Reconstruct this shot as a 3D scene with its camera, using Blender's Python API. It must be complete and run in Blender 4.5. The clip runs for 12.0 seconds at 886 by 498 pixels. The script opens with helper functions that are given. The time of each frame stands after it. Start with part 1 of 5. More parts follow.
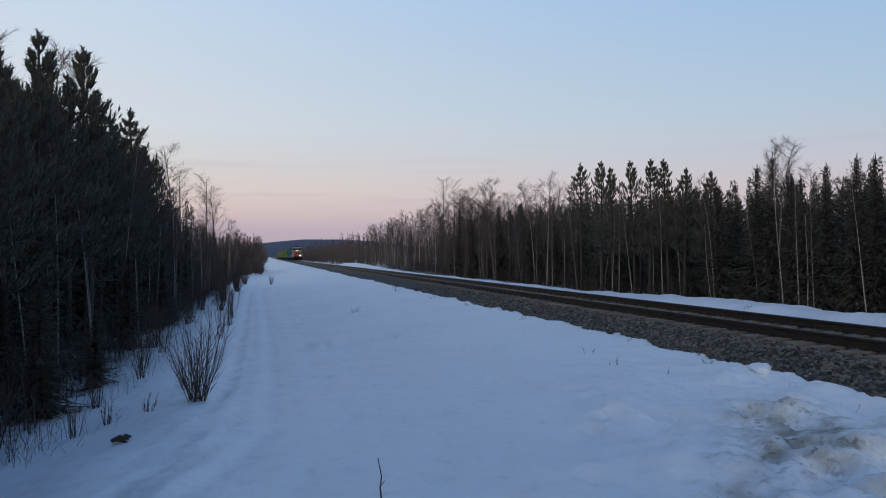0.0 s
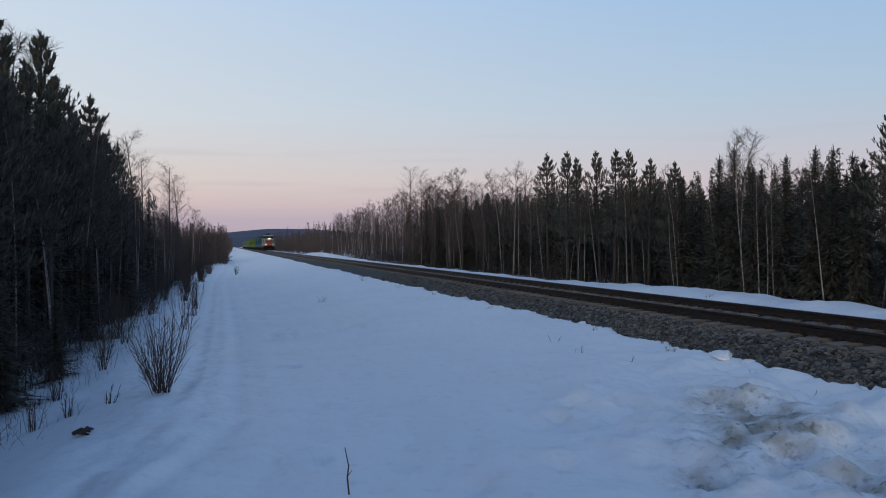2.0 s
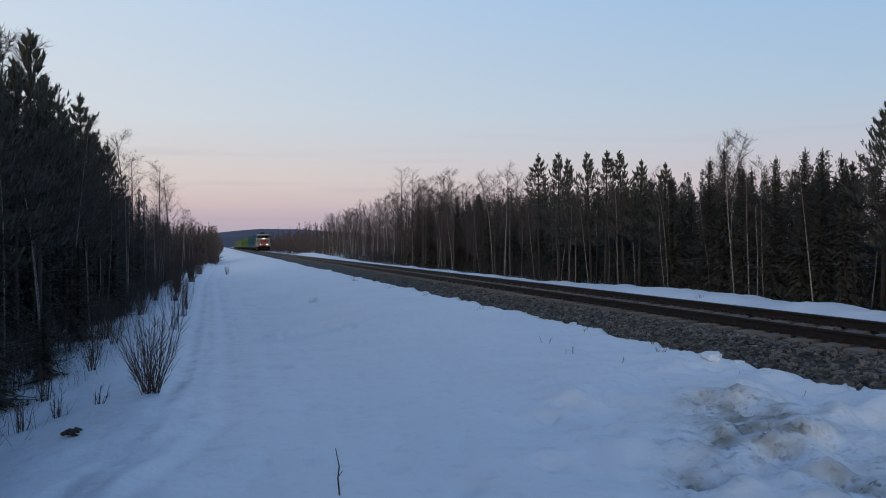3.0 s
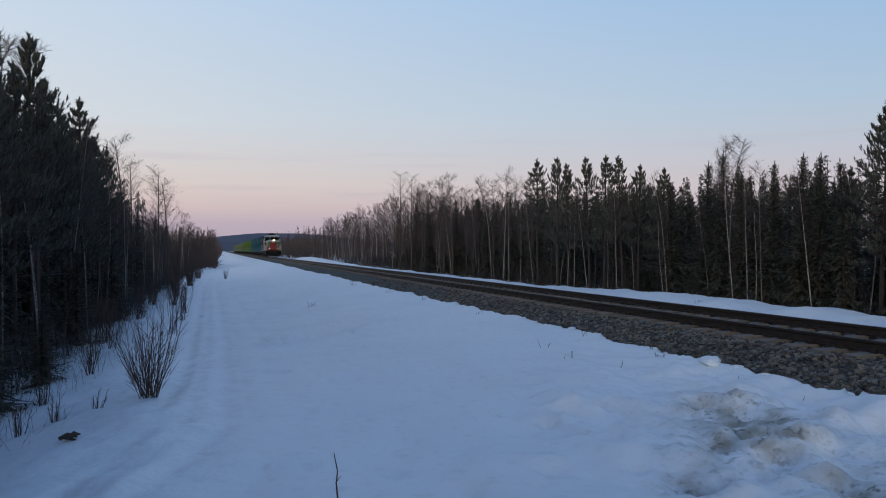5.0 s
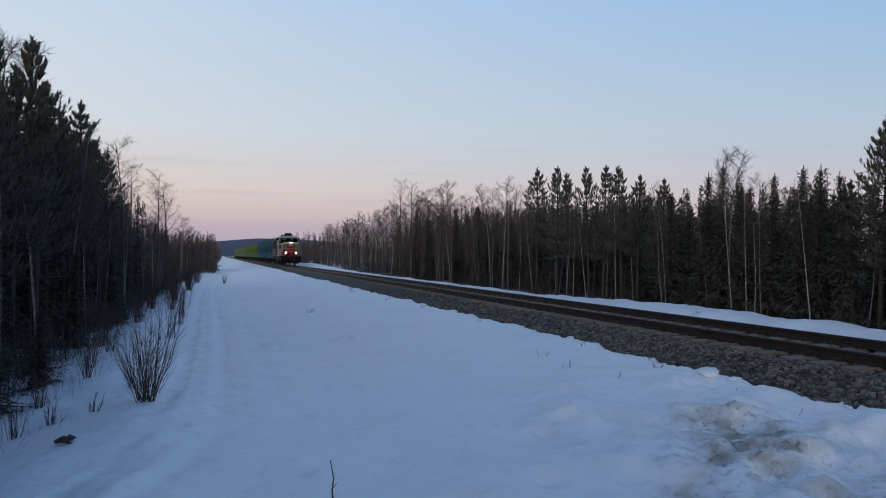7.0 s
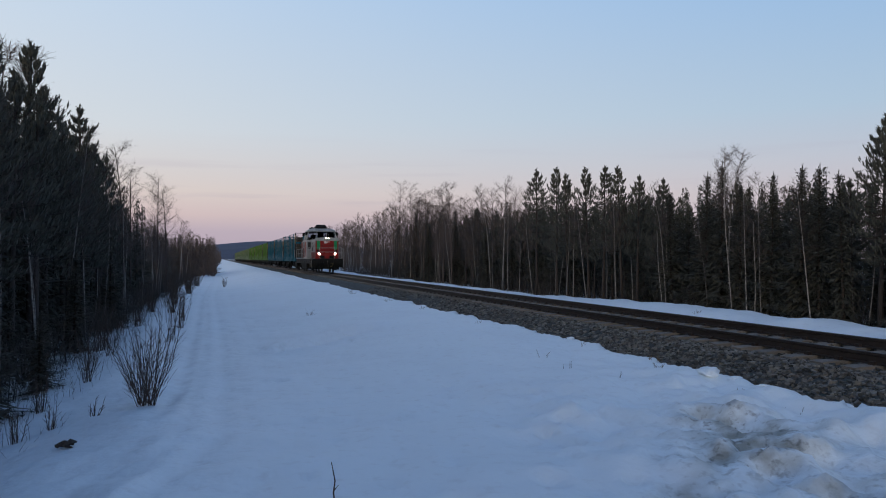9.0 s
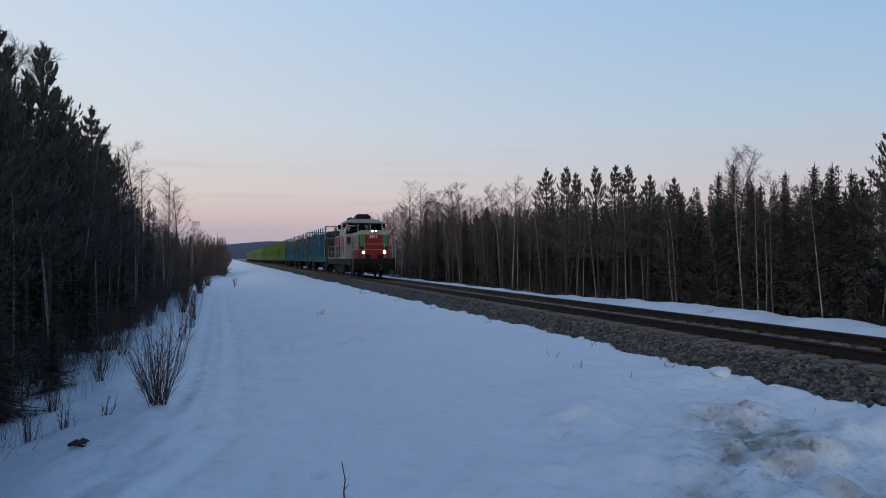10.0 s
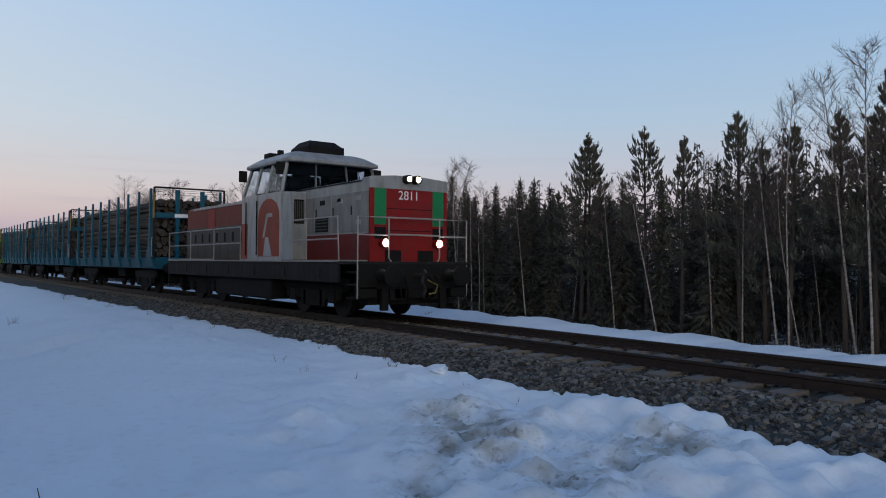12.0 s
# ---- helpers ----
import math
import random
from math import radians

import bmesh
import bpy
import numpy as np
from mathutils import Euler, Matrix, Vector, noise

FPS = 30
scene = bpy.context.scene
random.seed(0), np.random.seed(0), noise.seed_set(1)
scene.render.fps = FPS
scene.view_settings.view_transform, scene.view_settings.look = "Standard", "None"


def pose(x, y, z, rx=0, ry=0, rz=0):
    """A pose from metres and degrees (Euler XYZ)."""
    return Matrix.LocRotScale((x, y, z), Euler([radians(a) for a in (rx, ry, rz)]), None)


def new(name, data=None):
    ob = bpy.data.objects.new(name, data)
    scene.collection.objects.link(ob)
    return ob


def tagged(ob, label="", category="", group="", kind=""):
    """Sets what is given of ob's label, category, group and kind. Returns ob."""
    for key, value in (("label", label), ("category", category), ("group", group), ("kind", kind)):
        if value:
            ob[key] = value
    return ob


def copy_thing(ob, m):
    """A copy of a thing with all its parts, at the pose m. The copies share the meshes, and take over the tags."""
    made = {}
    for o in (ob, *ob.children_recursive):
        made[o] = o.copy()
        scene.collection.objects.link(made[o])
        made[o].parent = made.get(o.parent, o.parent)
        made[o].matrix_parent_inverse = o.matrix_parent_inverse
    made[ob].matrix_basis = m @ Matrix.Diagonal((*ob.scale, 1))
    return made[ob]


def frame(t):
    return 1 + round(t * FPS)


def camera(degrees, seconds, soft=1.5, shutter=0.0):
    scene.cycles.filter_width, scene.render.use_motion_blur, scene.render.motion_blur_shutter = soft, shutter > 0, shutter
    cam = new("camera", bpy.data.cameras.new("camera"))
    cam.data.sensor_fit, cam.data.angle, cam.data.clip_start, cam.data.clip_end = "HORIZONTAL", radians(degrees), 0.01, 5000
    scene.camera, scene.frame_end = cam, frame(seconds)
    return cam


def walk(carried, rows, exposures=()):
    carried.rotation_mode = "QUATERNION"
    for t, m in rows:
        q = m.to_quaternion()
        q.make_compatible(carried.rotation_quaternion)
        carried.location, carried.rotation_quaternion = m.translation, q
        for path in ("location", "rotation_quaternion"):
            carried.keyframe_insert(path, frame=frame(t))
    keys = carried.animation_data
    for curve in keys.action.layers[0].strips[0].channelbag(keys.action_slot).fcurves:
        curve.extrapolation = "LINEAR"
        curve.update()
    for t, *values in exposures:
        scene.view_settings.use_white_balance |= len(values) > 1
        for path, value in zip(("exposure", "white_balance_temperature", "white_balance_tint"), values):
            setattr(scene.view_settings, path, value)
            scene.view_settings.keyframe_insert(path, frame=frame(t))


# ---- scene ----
# The rail head is z = 0 and the track runs along y; the train comes towards -y.
EYE = (-9.73, 0.0, 1.331)
cam = camera(60.6, 12.0, soft=1.0)
# seconds, heading to the right of the track, upward tilt, lean
TURNS = [
    (0.0, 13.169, 0.476, 0.512), (0.5, 13.809, 0.689, 0.482), (1.0, 14.574, 0.664, 0.419), (1.5, 15.033, 0.272, 0.374),
    (2.0, 15.660, -0.338, 0.528), (2.5, 16.283, -0.330, 0.504), (3.0, 16.315, -0.298, 0.387), (5.0, 16.402, 0.039, 0.308),
    (5.5, 16.407, 0.288, 0.221), (6.0, 16.400, 0.545, 0.179), (6.5, 16.460, 0.610, 0.170), (7.0, 16.453, 0.619, -0.450),
    (9.0, 16.472, 0.728, -0.021), (9.5, 16.275, 0.748, 0.012), (10.0, 15.729, 0.711, 0.033), (10.5, 15.796, 0.738, -0.013),
    (11.0, 16.830, 0.806, -0.087), (11.3, 20.340, 0.830, -0.090), (11.4, 21.840, 0.838, -0.092), (11.5, 23.320, 0.846, -0.093), (11.6, 25.060, 0.860, -0.110),
    (11.7, 27.240, 0.890, -0.150), (11.9, 32.600, 0.965, -0.280), (12.0, 36.075, 1.002, -0.336),
]
walk(cam, [(t, pose(*EYE, 90 + tilt, lean, -right)) for t, right, tilt, lean in TURNS], exposures=[(0.0, 0.0), (12.0, 0.0)])

# ---- light: a clear sky after sunset ----
def make_world():
    world = bpy.data.worlds.new("dusk_sky")
    scene.world = world
    world.use_nodes = True
    nt = world.node_tree
    nt.nodes.clear()
    N, L = nt.nodes.new, nt.links.new
    out, bg = N("ShaderNodeOutputWorld"), N("ShaderNodeBackground")
    co, sep = N("ShaderNodeTexCoord"), N("ShaderNodeSeparateXYZ")
    L(co.outputs["Generated"], sep.inputs[0])

    def ramp(stops):
        r = N("ShaderNodeValToRGB")
        el = r.color_ramp.elements
        while len(el) < len(stops):
            el.new(0.5)
        for e, (p, c) in zip(el, stops):
            e.position, e.color = p, (*c, 1)
        L(sep.outputs["Z"], r.inputs[0])
        return r

    near = ramp(SKY_NEAR)
    far = ramp(SKY_FAR)
    side = N("ShaderNodeMapRange")
    side.inputs["From Min"].default_value, side.inputs["From Max"].default_value = -0.25, 0.70
    L(sep.outputs["X"], side.inputs["Value"])
    front = N("ShaderNodeMix")
    front.data_type = "RGBA"
    L(side.outputs[0], front.inputs["Factor"])
    L(near.outputs[0], front.inputs[6])
    L(far.outputs[0], front.inputs[7])
    # the afterglow stands behind the camera, over the end of the wood beside the trail
    back = N("ShaderNodeMapRange")
    back.interpolation_type = "SMOOTHSTEP"
    back.inputs["From Min"].default_value, back.inputs["From Max"].default_value = -0.55, -1.0
    toward = N("ShaderNodeVectorMath")
    toward.operation = "DOT_PRODUCT"
    toward.inputs[1].default_value = (0.60, 0.80, 0.0)
    L(co.outputs["Generated"], toward.inputs[0])
    L(toward.outputs["Value"], back.inputs["Value"])
    mix = N("ShaderNodeMix")
    mix.data_type = "RGBA"
    L(back.outputs[0], mix.inputs["Factor"])
    L(front.outputs[2], mix.inputs[6])
    L(ramp(SKY_GLOW).outputs[0], mix.inputs[7])
    # thin streaks of cloud low over the horizon
    mp = N("ShaderNodeMapping")
    mp.inputs["Scale"].default_value = (3.0, 3.0, 55.0)
    L(co.outputs["Generated"], mp.inputs[0])
    noi = N("ShaderNodeTexNoise")
    noi.inputs["Scale"].default_value, noi.inputs["Detail"].default_value = 1.3, 3
    L(mp.outputs[0], noi.inputs["Vector"])
    cl = N("ShaderNodeMapRange")
    cl.inputs["From Min"].default_value, cl.inputs["From Max"].default_value = 0.56, 0.74
    cl.inputs["To Max"].default_value = 0.30
    L(noi.outputs[0], cl.inputs["Value"])
    low = N("ShaderNodeMapRange")
    low.inputs["From Min"].default_value, low.inputs["From Max"].default_value = 0.16, 0.07
    L(sep.outputs["Z"], low.inputs["Value"])
    mul = N("ShaderNodeMath")
    mul.operation = "MULTIPLY"
    L(cl.outputs[0], mul.inputs[0])
    L(low.outputs[0], mul.inputs[1])
    mix2 = N("ShaderNodeMix")
    mix2.data_type = "RGBA"
    mix2.inputs[7].default_value = (0.40, 0.36, 0.46, 1)
    L(mul.outputs[0], mix2.inputs["Factor"])
    L(mix.outputs[2], mix2.inputs[6])
    L(mix2.outputs[2], bg.inputs[0])
    bg.inputs[1].default_value = 1.0
    L(bg.outputs[0], out.inputs[0])


SKY_NEAR = [(0.0, (0.44, 0.36, 0.45)), (0.035, (0.50, 0.41, 0.48)), (0.055, (0.66, 0.52, 0.51)), (0.085, (0.72, 0.63, 0.585)),
            (0.16, (0.67, 0.71, 0.75)), (0.33, (0.55, 0.68, 0.84)), (0.60, (0.130, 0.24, 0.46)), (1.0, (0.068, 0.140, 0.325))]
SKY_FAR = [(0.0, (0.46, 0.39, 0.46)), (0.04, (0.52, 0.45, 0.51)), (0.08, (0.58, 0.53, 0.57)), (0.12, (0.52, 0.55, 0.63)),
           (0.18, (0.43, 0.56, 0.70)), (0.33, (0.30, 0.49, 0.76)), (0.60, (0.125, 0.235, 0.46)), (1.0, (0.068, 0.140, 0.325))]
SKY_GLOW = [(0.0, (2.8, 2.15, 1.55)), (0.10, (3.25, 2.7, 2.1)), (0.25, (2.9, 2.65, 2.25)), (0.45, (1.5, 1.5, 1.42)), (0.70, (0.23, 0.34, 0.54)), (1.0, (0.068, 0.140, 0.325))]
make_world()


# ---- materials ----
def material(name, color, rough=0.6, metal=0.0, spots=None, scale=8.0, amount=0.35, bump=0.0, bump_scale=40.0, vary=0.0,
             island=0.0, emit=None, stretch=(1, 1, 1), fine=None, streaks=0.0):
    """A Principled material with stains at one scale, grain at a finer one and a bump."""
    m = bpy.data.materials.new(name)
    m.use_nodes = True
    nt = m.node_tree
    N, L = nt.nodes.new, nt.links.new
    b = nt.nodes["Principled BSDF"]
    b.inputs["Roughness"].default_value, b.inputs["Metallic"].default_value = rough, metal
    b.inputs["Base Color"].default_value = (*color, 1)
    if emit:
        b.inputs["Emission Color"].default_value, b.inputs["Emission Strength"].default_value = (*emit[0], 1), emit[1]
        return m
    co, mp = N("ShaderNodeTexCoord"), N("ShaderNodeMapping")
    mp.inputs["Scale"].default_value = stretch
    L(co.outputs["Object"], mp.inputs[0])

    def tex(s, detail=4):
        t = N("ShaderNodeTexNoise")
        t.inputs["Scale"].default_value, t.inputs["Detail"].default_value = s, detail
        L(mp.outputs[0], t.inputs["Vector"])
        return t

    def blend(fac, a, c, kind="MIX"):
        x = N("ShaderNodeMix")
        x.data_type, x.blend_type = "RGBA", kind
        L(fac, x.inputs["Factor"])
        for i, v in ((6, a), (7, c)):
            if hasattr(v, "is_linked"):
                L(v, x.inputs[i])
            else:
                x.inputs[i].default_value = (*v, 1)
        return x.outputs[2]

    def span(v, lo, hi, to):
        r = N("ShaderNodeMapRange")
        r.inputs["From Min"].default_value, r.inputs["From Max"].default_value, r.inputs["To Max"].default_value = lo, hi, to
        L(v, r.inputs["Value"])
        return r.outputs[0]

    spots = spots or tuple(c * 0.45 for c in color)
    col = blend(span(tex(scale).outputs[0], 0.42, 0.68, amount), color, spots)
    col = blend(span(tex(fine or scale * 9, 3).outputs[0], 0.4, 0.7, amount * 0.6), col, tuple(c * 0.6 for c in color))
    if streaks:
        mp2 = N("ShaderNodeMapping")
        mp2.inputs["Scale"].default_value = (1.5, 1.5, 0.35)
        L(co.outputs["Object"], mp2.inputs[0])
        t = N("ShaderNodeTexNoise")
        t.inputs["Scale"].default_value, t.inputs["Detail"].default_value = 3.0, 5
        L(mp2.outputs[0], t.inputs["Vector"])
        col = blend(span(t.outputs[0], 0.45, 0.80, streaks), col, (0.05, 0.04, 0.035))
    if vary or island:
        if island:
            src = N("ShaderNodeNewGeometry").outputs["Random Per Island"]
        else:
            src = N("ShaderNodeObjectInfo").outputs["Random"]
        r = N("ShaderNodeMapRange")
        r.inputs["To Min"].default_value, r.inputs["To Max"].default_value = 1 - (vary or island), 1 + (vary or island)
        L(src, r.inputs["Value"])
        hsv = N("ShaderNodeHueSaturation")
        L(r.outputs[0], hsv.inputs["Value"])
        L(col, hsv.inputs["Color"])
        col = hsv.outputs[0]
    L(col, b.inputs["Base Color"])
    if bump:
        bp = N("ShaderNodeBump")
        bp.inputs["Strength"].default_value, bp.inputs["Distance"].default_value = 0.6, bump
        L(tex(bump_scale, 5).outputs[0], bp.inputs["Height"])
        L(bp.outputs[0], b.inputs["Normal"])
    return m


def snow_material():
    m = material("snow", (0.80, 0.83, 0.87), 0.55, scale=0.5, amount=0.0, fine=9)
    nt = m.node_tree
    N, L = nt.nodes.new, nt.links.new
    b = nt.nodes["Principled BSDF"]
    co = N("ShaderNodeTexCoord")

    def tex(s, d=4):
        t = N("ShaderNodeTexNoise")
        t.inputs["Scale"].default_value, t.inputs["Detail"].default_value = s, d
        L(co.outputs["Object"], t.inputs["Vector"])
        return t.outputs[0]

    def span(v, lo, hi, to=1.0):
        r = N("ShaderNodeMapRange")
        r.inputs["From Min"].default_value, r.inputs["From Max"].default_value, r.inputs["To Max"].default_value = lo, hi, to
        L(v, r.inputs["Value"])
        return r.outputs[0]

    def mixed(f, a, c):
        x = N("ShaderNodeMix")
        x.data_type = "RGBA"
        L(f, x.inputs["Factor"])
        L(a, x.inputs[6])
        x.inputs[7].default_value = (*c, 1)
        return x.outputs[2]

    def times(a, c):
        x = N("ShaderNodeMath")
        x.operation = "MULTIPLY"
        L(a, x.inputs[0])
        L(c, x.inputs[1])
        return x.outputs[0]

    # old snow: grey melt and litter at two scales
    base = N("ShaderNodeRGB")
    base.outputs[0].default_value = (0.78, 0.85, 0.90, 1)
    col = mixed(span(tex(0.35), 0.45, 0.75, 0.22), base.outputs[0], (0.60, 0.63, 0.68))
    col = mixed(span(tex(7.0, 6), 0.56, 0.80, 0.35), col, (0.52, 0.52, 0.53))
    # ploughed dirt by the crossing and dirt along the ballast, as painted by the ground's own masks
    for layer, lo, hi, tone, amount in (("dirt", 0.36, 0.64, (0.22, 0.205, 0.155), 0.85), ("grit", 0.54, 0.70, (0.07, 0.06, 0.045), 0.8), ("litter", 0.40, 0.52, (0.035, 0.03, 0.025), 0.96)):
        at = N("ShaderNodeAttribute")
        at.attribute_name = "litter" if layer == "litter" else "dirt"
        col = mixed(times(at.outputs["Fac"], span(tex({"dirt": 3.6, "grit": 13.0, "litter": 5.0}[layer], 9), lo, hi, amount)), col, tone)
    L(col, b.inputs["Base Color"])
    bp = N("ShaderNodeBump")
    bp.inputs["Strength"].default_value, bp.inputs["Distance"].default_value = 0.55, 0.05
    L(tex(4.5, 7), bp.inputs["Height"])
    L(bp.outputs[0], b.inputs["Normal"])
    return m


M = dict(
    snow=snow_material(),
    stone=material("ballast_stone", (0.110, 0.111, 0.106), 0.85, spots=(0.075, 0.055, 0.042), scale=3.0, amount=0.6, bump=0.004, bump_scale=60, island=0.8),
    ballast=material("ballast_bed", (0.046, 0.045, 0.043), 0.9, spots=(0.02, 0.045, 0.04), scale=14, amount=0.8, bump=0.06, bump_scale=17),
    concrete=material("sleeper_concrete", (0.15, 0.132, 0.115), 0.85, spots=(0.16, 0.12, 0.09), scale=5, amount=0.6, bump=0.004, vary=0.2),
    rail=material("rusty_rail", (0.035, 0.024, 0.02), 0.6, 0.3, spots=(0.025, 0.018, 0.015), scale=9, amount=0.6),
    railtop=material("worn_rail_top", (0.08, 0.07, 0.065), 0.5, 0.7, scale=6, amount=0.3),
    bark=material("pine_bark", (0.045, 0.033, 0.027), 0.9, spots=(0.04, 0.032, 0.028), scale=9, amount=0.8, bump=0.02, bump_scale=18),
    needle=material("pine_needles", (0.060, 0.061, 0.047), 0.75, spots=(0.040, 0.041, 0.032), scale=1.5, amount=0.6, island=0.15),
    spruce=material("spruce_needles", (0.060, 0.059, 0.046), 0.75, spots=(0.040, 0.040, 0.032), scale=1.5, amount=0.6, island=0.35),
    birch=material("birch_bark", (0.27, 0.245, 0.225), 0.8, spots=(0.06, 0.05, 0.045), scale=7, amount=0.9, stretch=(1, 1, 2.2), bump=0.006, vary=0.35),
    twig=material("bare_twigs", (0.085, 0.063, 0.055), 0.85, spots=(0.06, 0.045, 0.04), scale=2, amount=0.6, vary=0.3),
    shrub=material("willow_stems", (0.075, 0.052, 0.04), 0.8, spots=(0.05, 0.035, 0.03), scale=3, amount=0.6, island=0.4),
    brush=material("dark_brush", (0.05, 0.04, 0.034), 0.9, spots=(0.025, 0.02, 0.018), scale=1, amount=0.6, island=0.4),
    grass=material("dead_grass", (0.16, 0.12, 0.075), 0.85, spots=(0.08, 0.06, 0.04), scale=6, amount=0.5, island=0.3),
    # blue distance haze is put into the base colours of hill and snowfield
    hill=material("hazed_hill", (0.040, 0.062, 0.115), 1.0, spots=(0.030, 0.048, 0.095), scale=0.012, amount=0.8),
    clearing=material("hazed_snowfield", (0.20, 0.24, 0.33), 1.0, scale=0.05, amount=0.2),
)


# ---- building tools ----
class Build:
    """Vertices and faces of one part."""

    def __init__(self):
        self.v, self.f = [], []

    def add(self, verts, faces):
        n = len(self.v)
        self.v.extend(tuple(p) for p in verts)
        self.f.extend(tuple(i + n for i in q) for q in faces)
        return self

    def box(self, x0, x1, y0, y1, z0, z1, b=0.0):
        if not b:
            p = [(x, y, z) for x in (x0, x1) for y in (y0, y1) for z in (z0, z1)]
            return self.add(p, [(0, 1, 3, 2), (4, 6, 7, 5), (0, 4, 5, 1), (2, 3, 7, 6), (0, 2, 6, 4), (1, 5, 7, 3)])
        bm = bmesh.new()
        bmesh.ops.create_cube(bm, size=1)
        for q in bm.verts:
            q.co = ((x0 + x1) / 2 + q.co.x * (x1 - x0), (y0 + y1) / 2 + q.co.y * (y1 - y0), (z0 + z1) / 2 + q.co.z * (z1 - z0))
        bmesh.ops.bevel(bm, geom=bm.edges[:], offset=b, segments=2, profile=0.6, affect="EDGES")
        bm.verts.index_update()
        self.add([q.co for q in bm.verts], [[q.index for q in f.verts] for f in bm.faces])
        bm.free()
        return self

    def tube(self, path, radii, n=6, caps=True):
        path = [Vector(p) for p in path]
        if not hasattr(radii, "__len__"):
            radii = [radii] * len(path)
        rings = []
        for i, p in enumerate(path):
            d = (path[min(i + 1, len(path) - 1)] - path[max(i - 1, 0)]).normalized()
            a = d.orthogonal().normalized() if abs(d.z) < 0.9 else (Vector((1, 0, 0)) - d * d.x).normalized()
            c = d.cross(a)
            rings += [p + (a * math.cos(2 * math.pi * k / n) + c * math.sin(2 * math.pi * k / n)) * radii[i] for k in range(n)]
        faces = [(i * n + k, i * n + (k + 1) % n, (i + 1) * n + (k + 1) % n, (i + 1) * n + k) for i in range(len(path) - 1) for k in range(n)]
        if caps and n > 2:
            faces += [tuple(range(n))[::-1], tuple(range((len(path) - 1) * n, len(path) * n))]
        return self.add(rings, faces)

    def prism(self, shape, lo, hi, axis="y"):
        """A flat outline drawn along an axis: shape in (x, z) for y, (y, z) for x, (x, y) for z."""
        def put(p, q):
            return {"y": (p[0], q, p[1]), "x": (q, p[0], p[1]), "z": (p[0], p[1], q)}[axis]
        n = len(shape)
        return self.add([put(p, lo) for p in shape] + [put(p, hi) for p in shape],
                        [tuple(range(n))[::-1], tuple(range(n, 2 * n))] + [(i, (i + 1) % n, n + (i + 1) % n, n + i) for i in range(n)])

    def loft(self, rings, caps=True):
        n = len(rings[0])
        faces = [(i * n + k, i * n + (k + 1) % n, (i + 1) * n + (k + 1) % n, (i + 1) * n + k) for i in range(len(rings) - 1) for k in range(n)]
        if caps:
            faces += [tuple(range(n))[::-1], tuple(range((len(rings) - 1) * n, len(rings) * n))]
        return self.add([p for r in rings for p in r], faces)

    def lathe(self, profile, centre, axis="x", n=20):
        """Profile rows of (offset along the axis, radius)."""
        c = Vector(centre)
        rings = []
        for off, r in profile:
            ring = []
            for k in range(n):
                a, s = math.cos(2 * math.pi * k / n) * r, math.sin(2 * math.pi * k / n) * r
                ring.append(c + Vector({"x": (off, a, s), "y": (a, off, s), "z": (a, s, off)}[axis]))
            rings.append(ring)
        return self.loft(rings)

    def blade(self, a, b, w, side):
        s = side * w
        return self.add([a - s, a + s, b], [(0, 1, 2)])

    def mesh(self, name, mat, smooth=False):
        me = bpy.data.meshes.new(name)
        me.from_pydata(self.v, [], self.f)
        me.materials.append(mat)
        me.validate()
        if smooth:
            me.polygons.foreach_set("use_smooth", [True] * len(me.polygons))
        else:
            bm = bmesh.new()
            bm.from_mesh(me)
            if len(bm.faces) < 20000:
                bmesh.ops.recalc_face_normals(bm, faces=bm.faces[:])
                bm.to_mesh(me)
            bm.free()
        me.update()
        return me


def part(name, build, mat, parent=None, label="", smooth=False, at=None):
    me = build if isinstance(build, bpy.types.Mesh) else build.mesh(name, mat, smooth)
    ob = new(name, me)
    if parent:
        ob.parent = parent
    if at:
        ob.matrix_basis = at
    return tagged(ob, label)


rng = random.Random(7)


def fnoise(x, y, s, seed=0.0):
    return noise.noise(Vector((x * s + seed, y * s - seed * 0.7, seed * 1.3)))


def smooth01(a, b, x):
    t = min(1.0, max(0.0, (x - a) / (b - a)))
    return t * t * (3 - 2 * t)


# ---- ground ----
def trail_z(y):
    return -0.36 - 0.54 * smooth01(2, 20, y) - 0.20 * smooth01(30, 110, y)


def ballast_edge(y):
    """Where the snow ends at the near side of the ballast."""
    return -2.72 + 0.30 * fnoise(0, y, 0.55, 3) + 0.16 * fnoise(0, y, 1.9, 5) + 0.12 * fnoise(0, y, 5.0, 8) + 0.45 * math.exp(-((y - 5.05) / 0.28) ** 2)


PITS = [(rng.uniform(-9.2, -3.3), 3.0 + 17 * rng.random() ** 1.3, rng.uniform(0.05, 0.13), rng.uniform(0.02, 0.07)) for _ in range(90)]
# dirty hollows by the crossing: x, y, size, depth
HOLLOWS = [(-4.61, 6.94, 0.22, 0.10), (-4.77, 6.27, 0.30, 0.06), (-5.12, 5.62, 0.20, 0.12), (-5.66, 5.44, 0.22, 0.09), (-4.57, 4.39, 0.20, 0.14), (-6.38, 4.81, 0.16, 0.10), (-3.7, 4.6, 0.3, 0.05), (-5.49, 4.14, 0.25, 0.08)]
PITS += HOLLOWS + [(-5.45, 5.05, 0.17, 0.16), (-4.85, 5.3, 0.15, 0.10), (-6.1, 7.4, 0.16, 0.09), (-5.1, 7.6, 0.2, 0.09), (-4.5, 6.6, 0.22, 0.12), (-6.6, 5.3, 0.10, 0.08)]
PIT_ROWS = {}
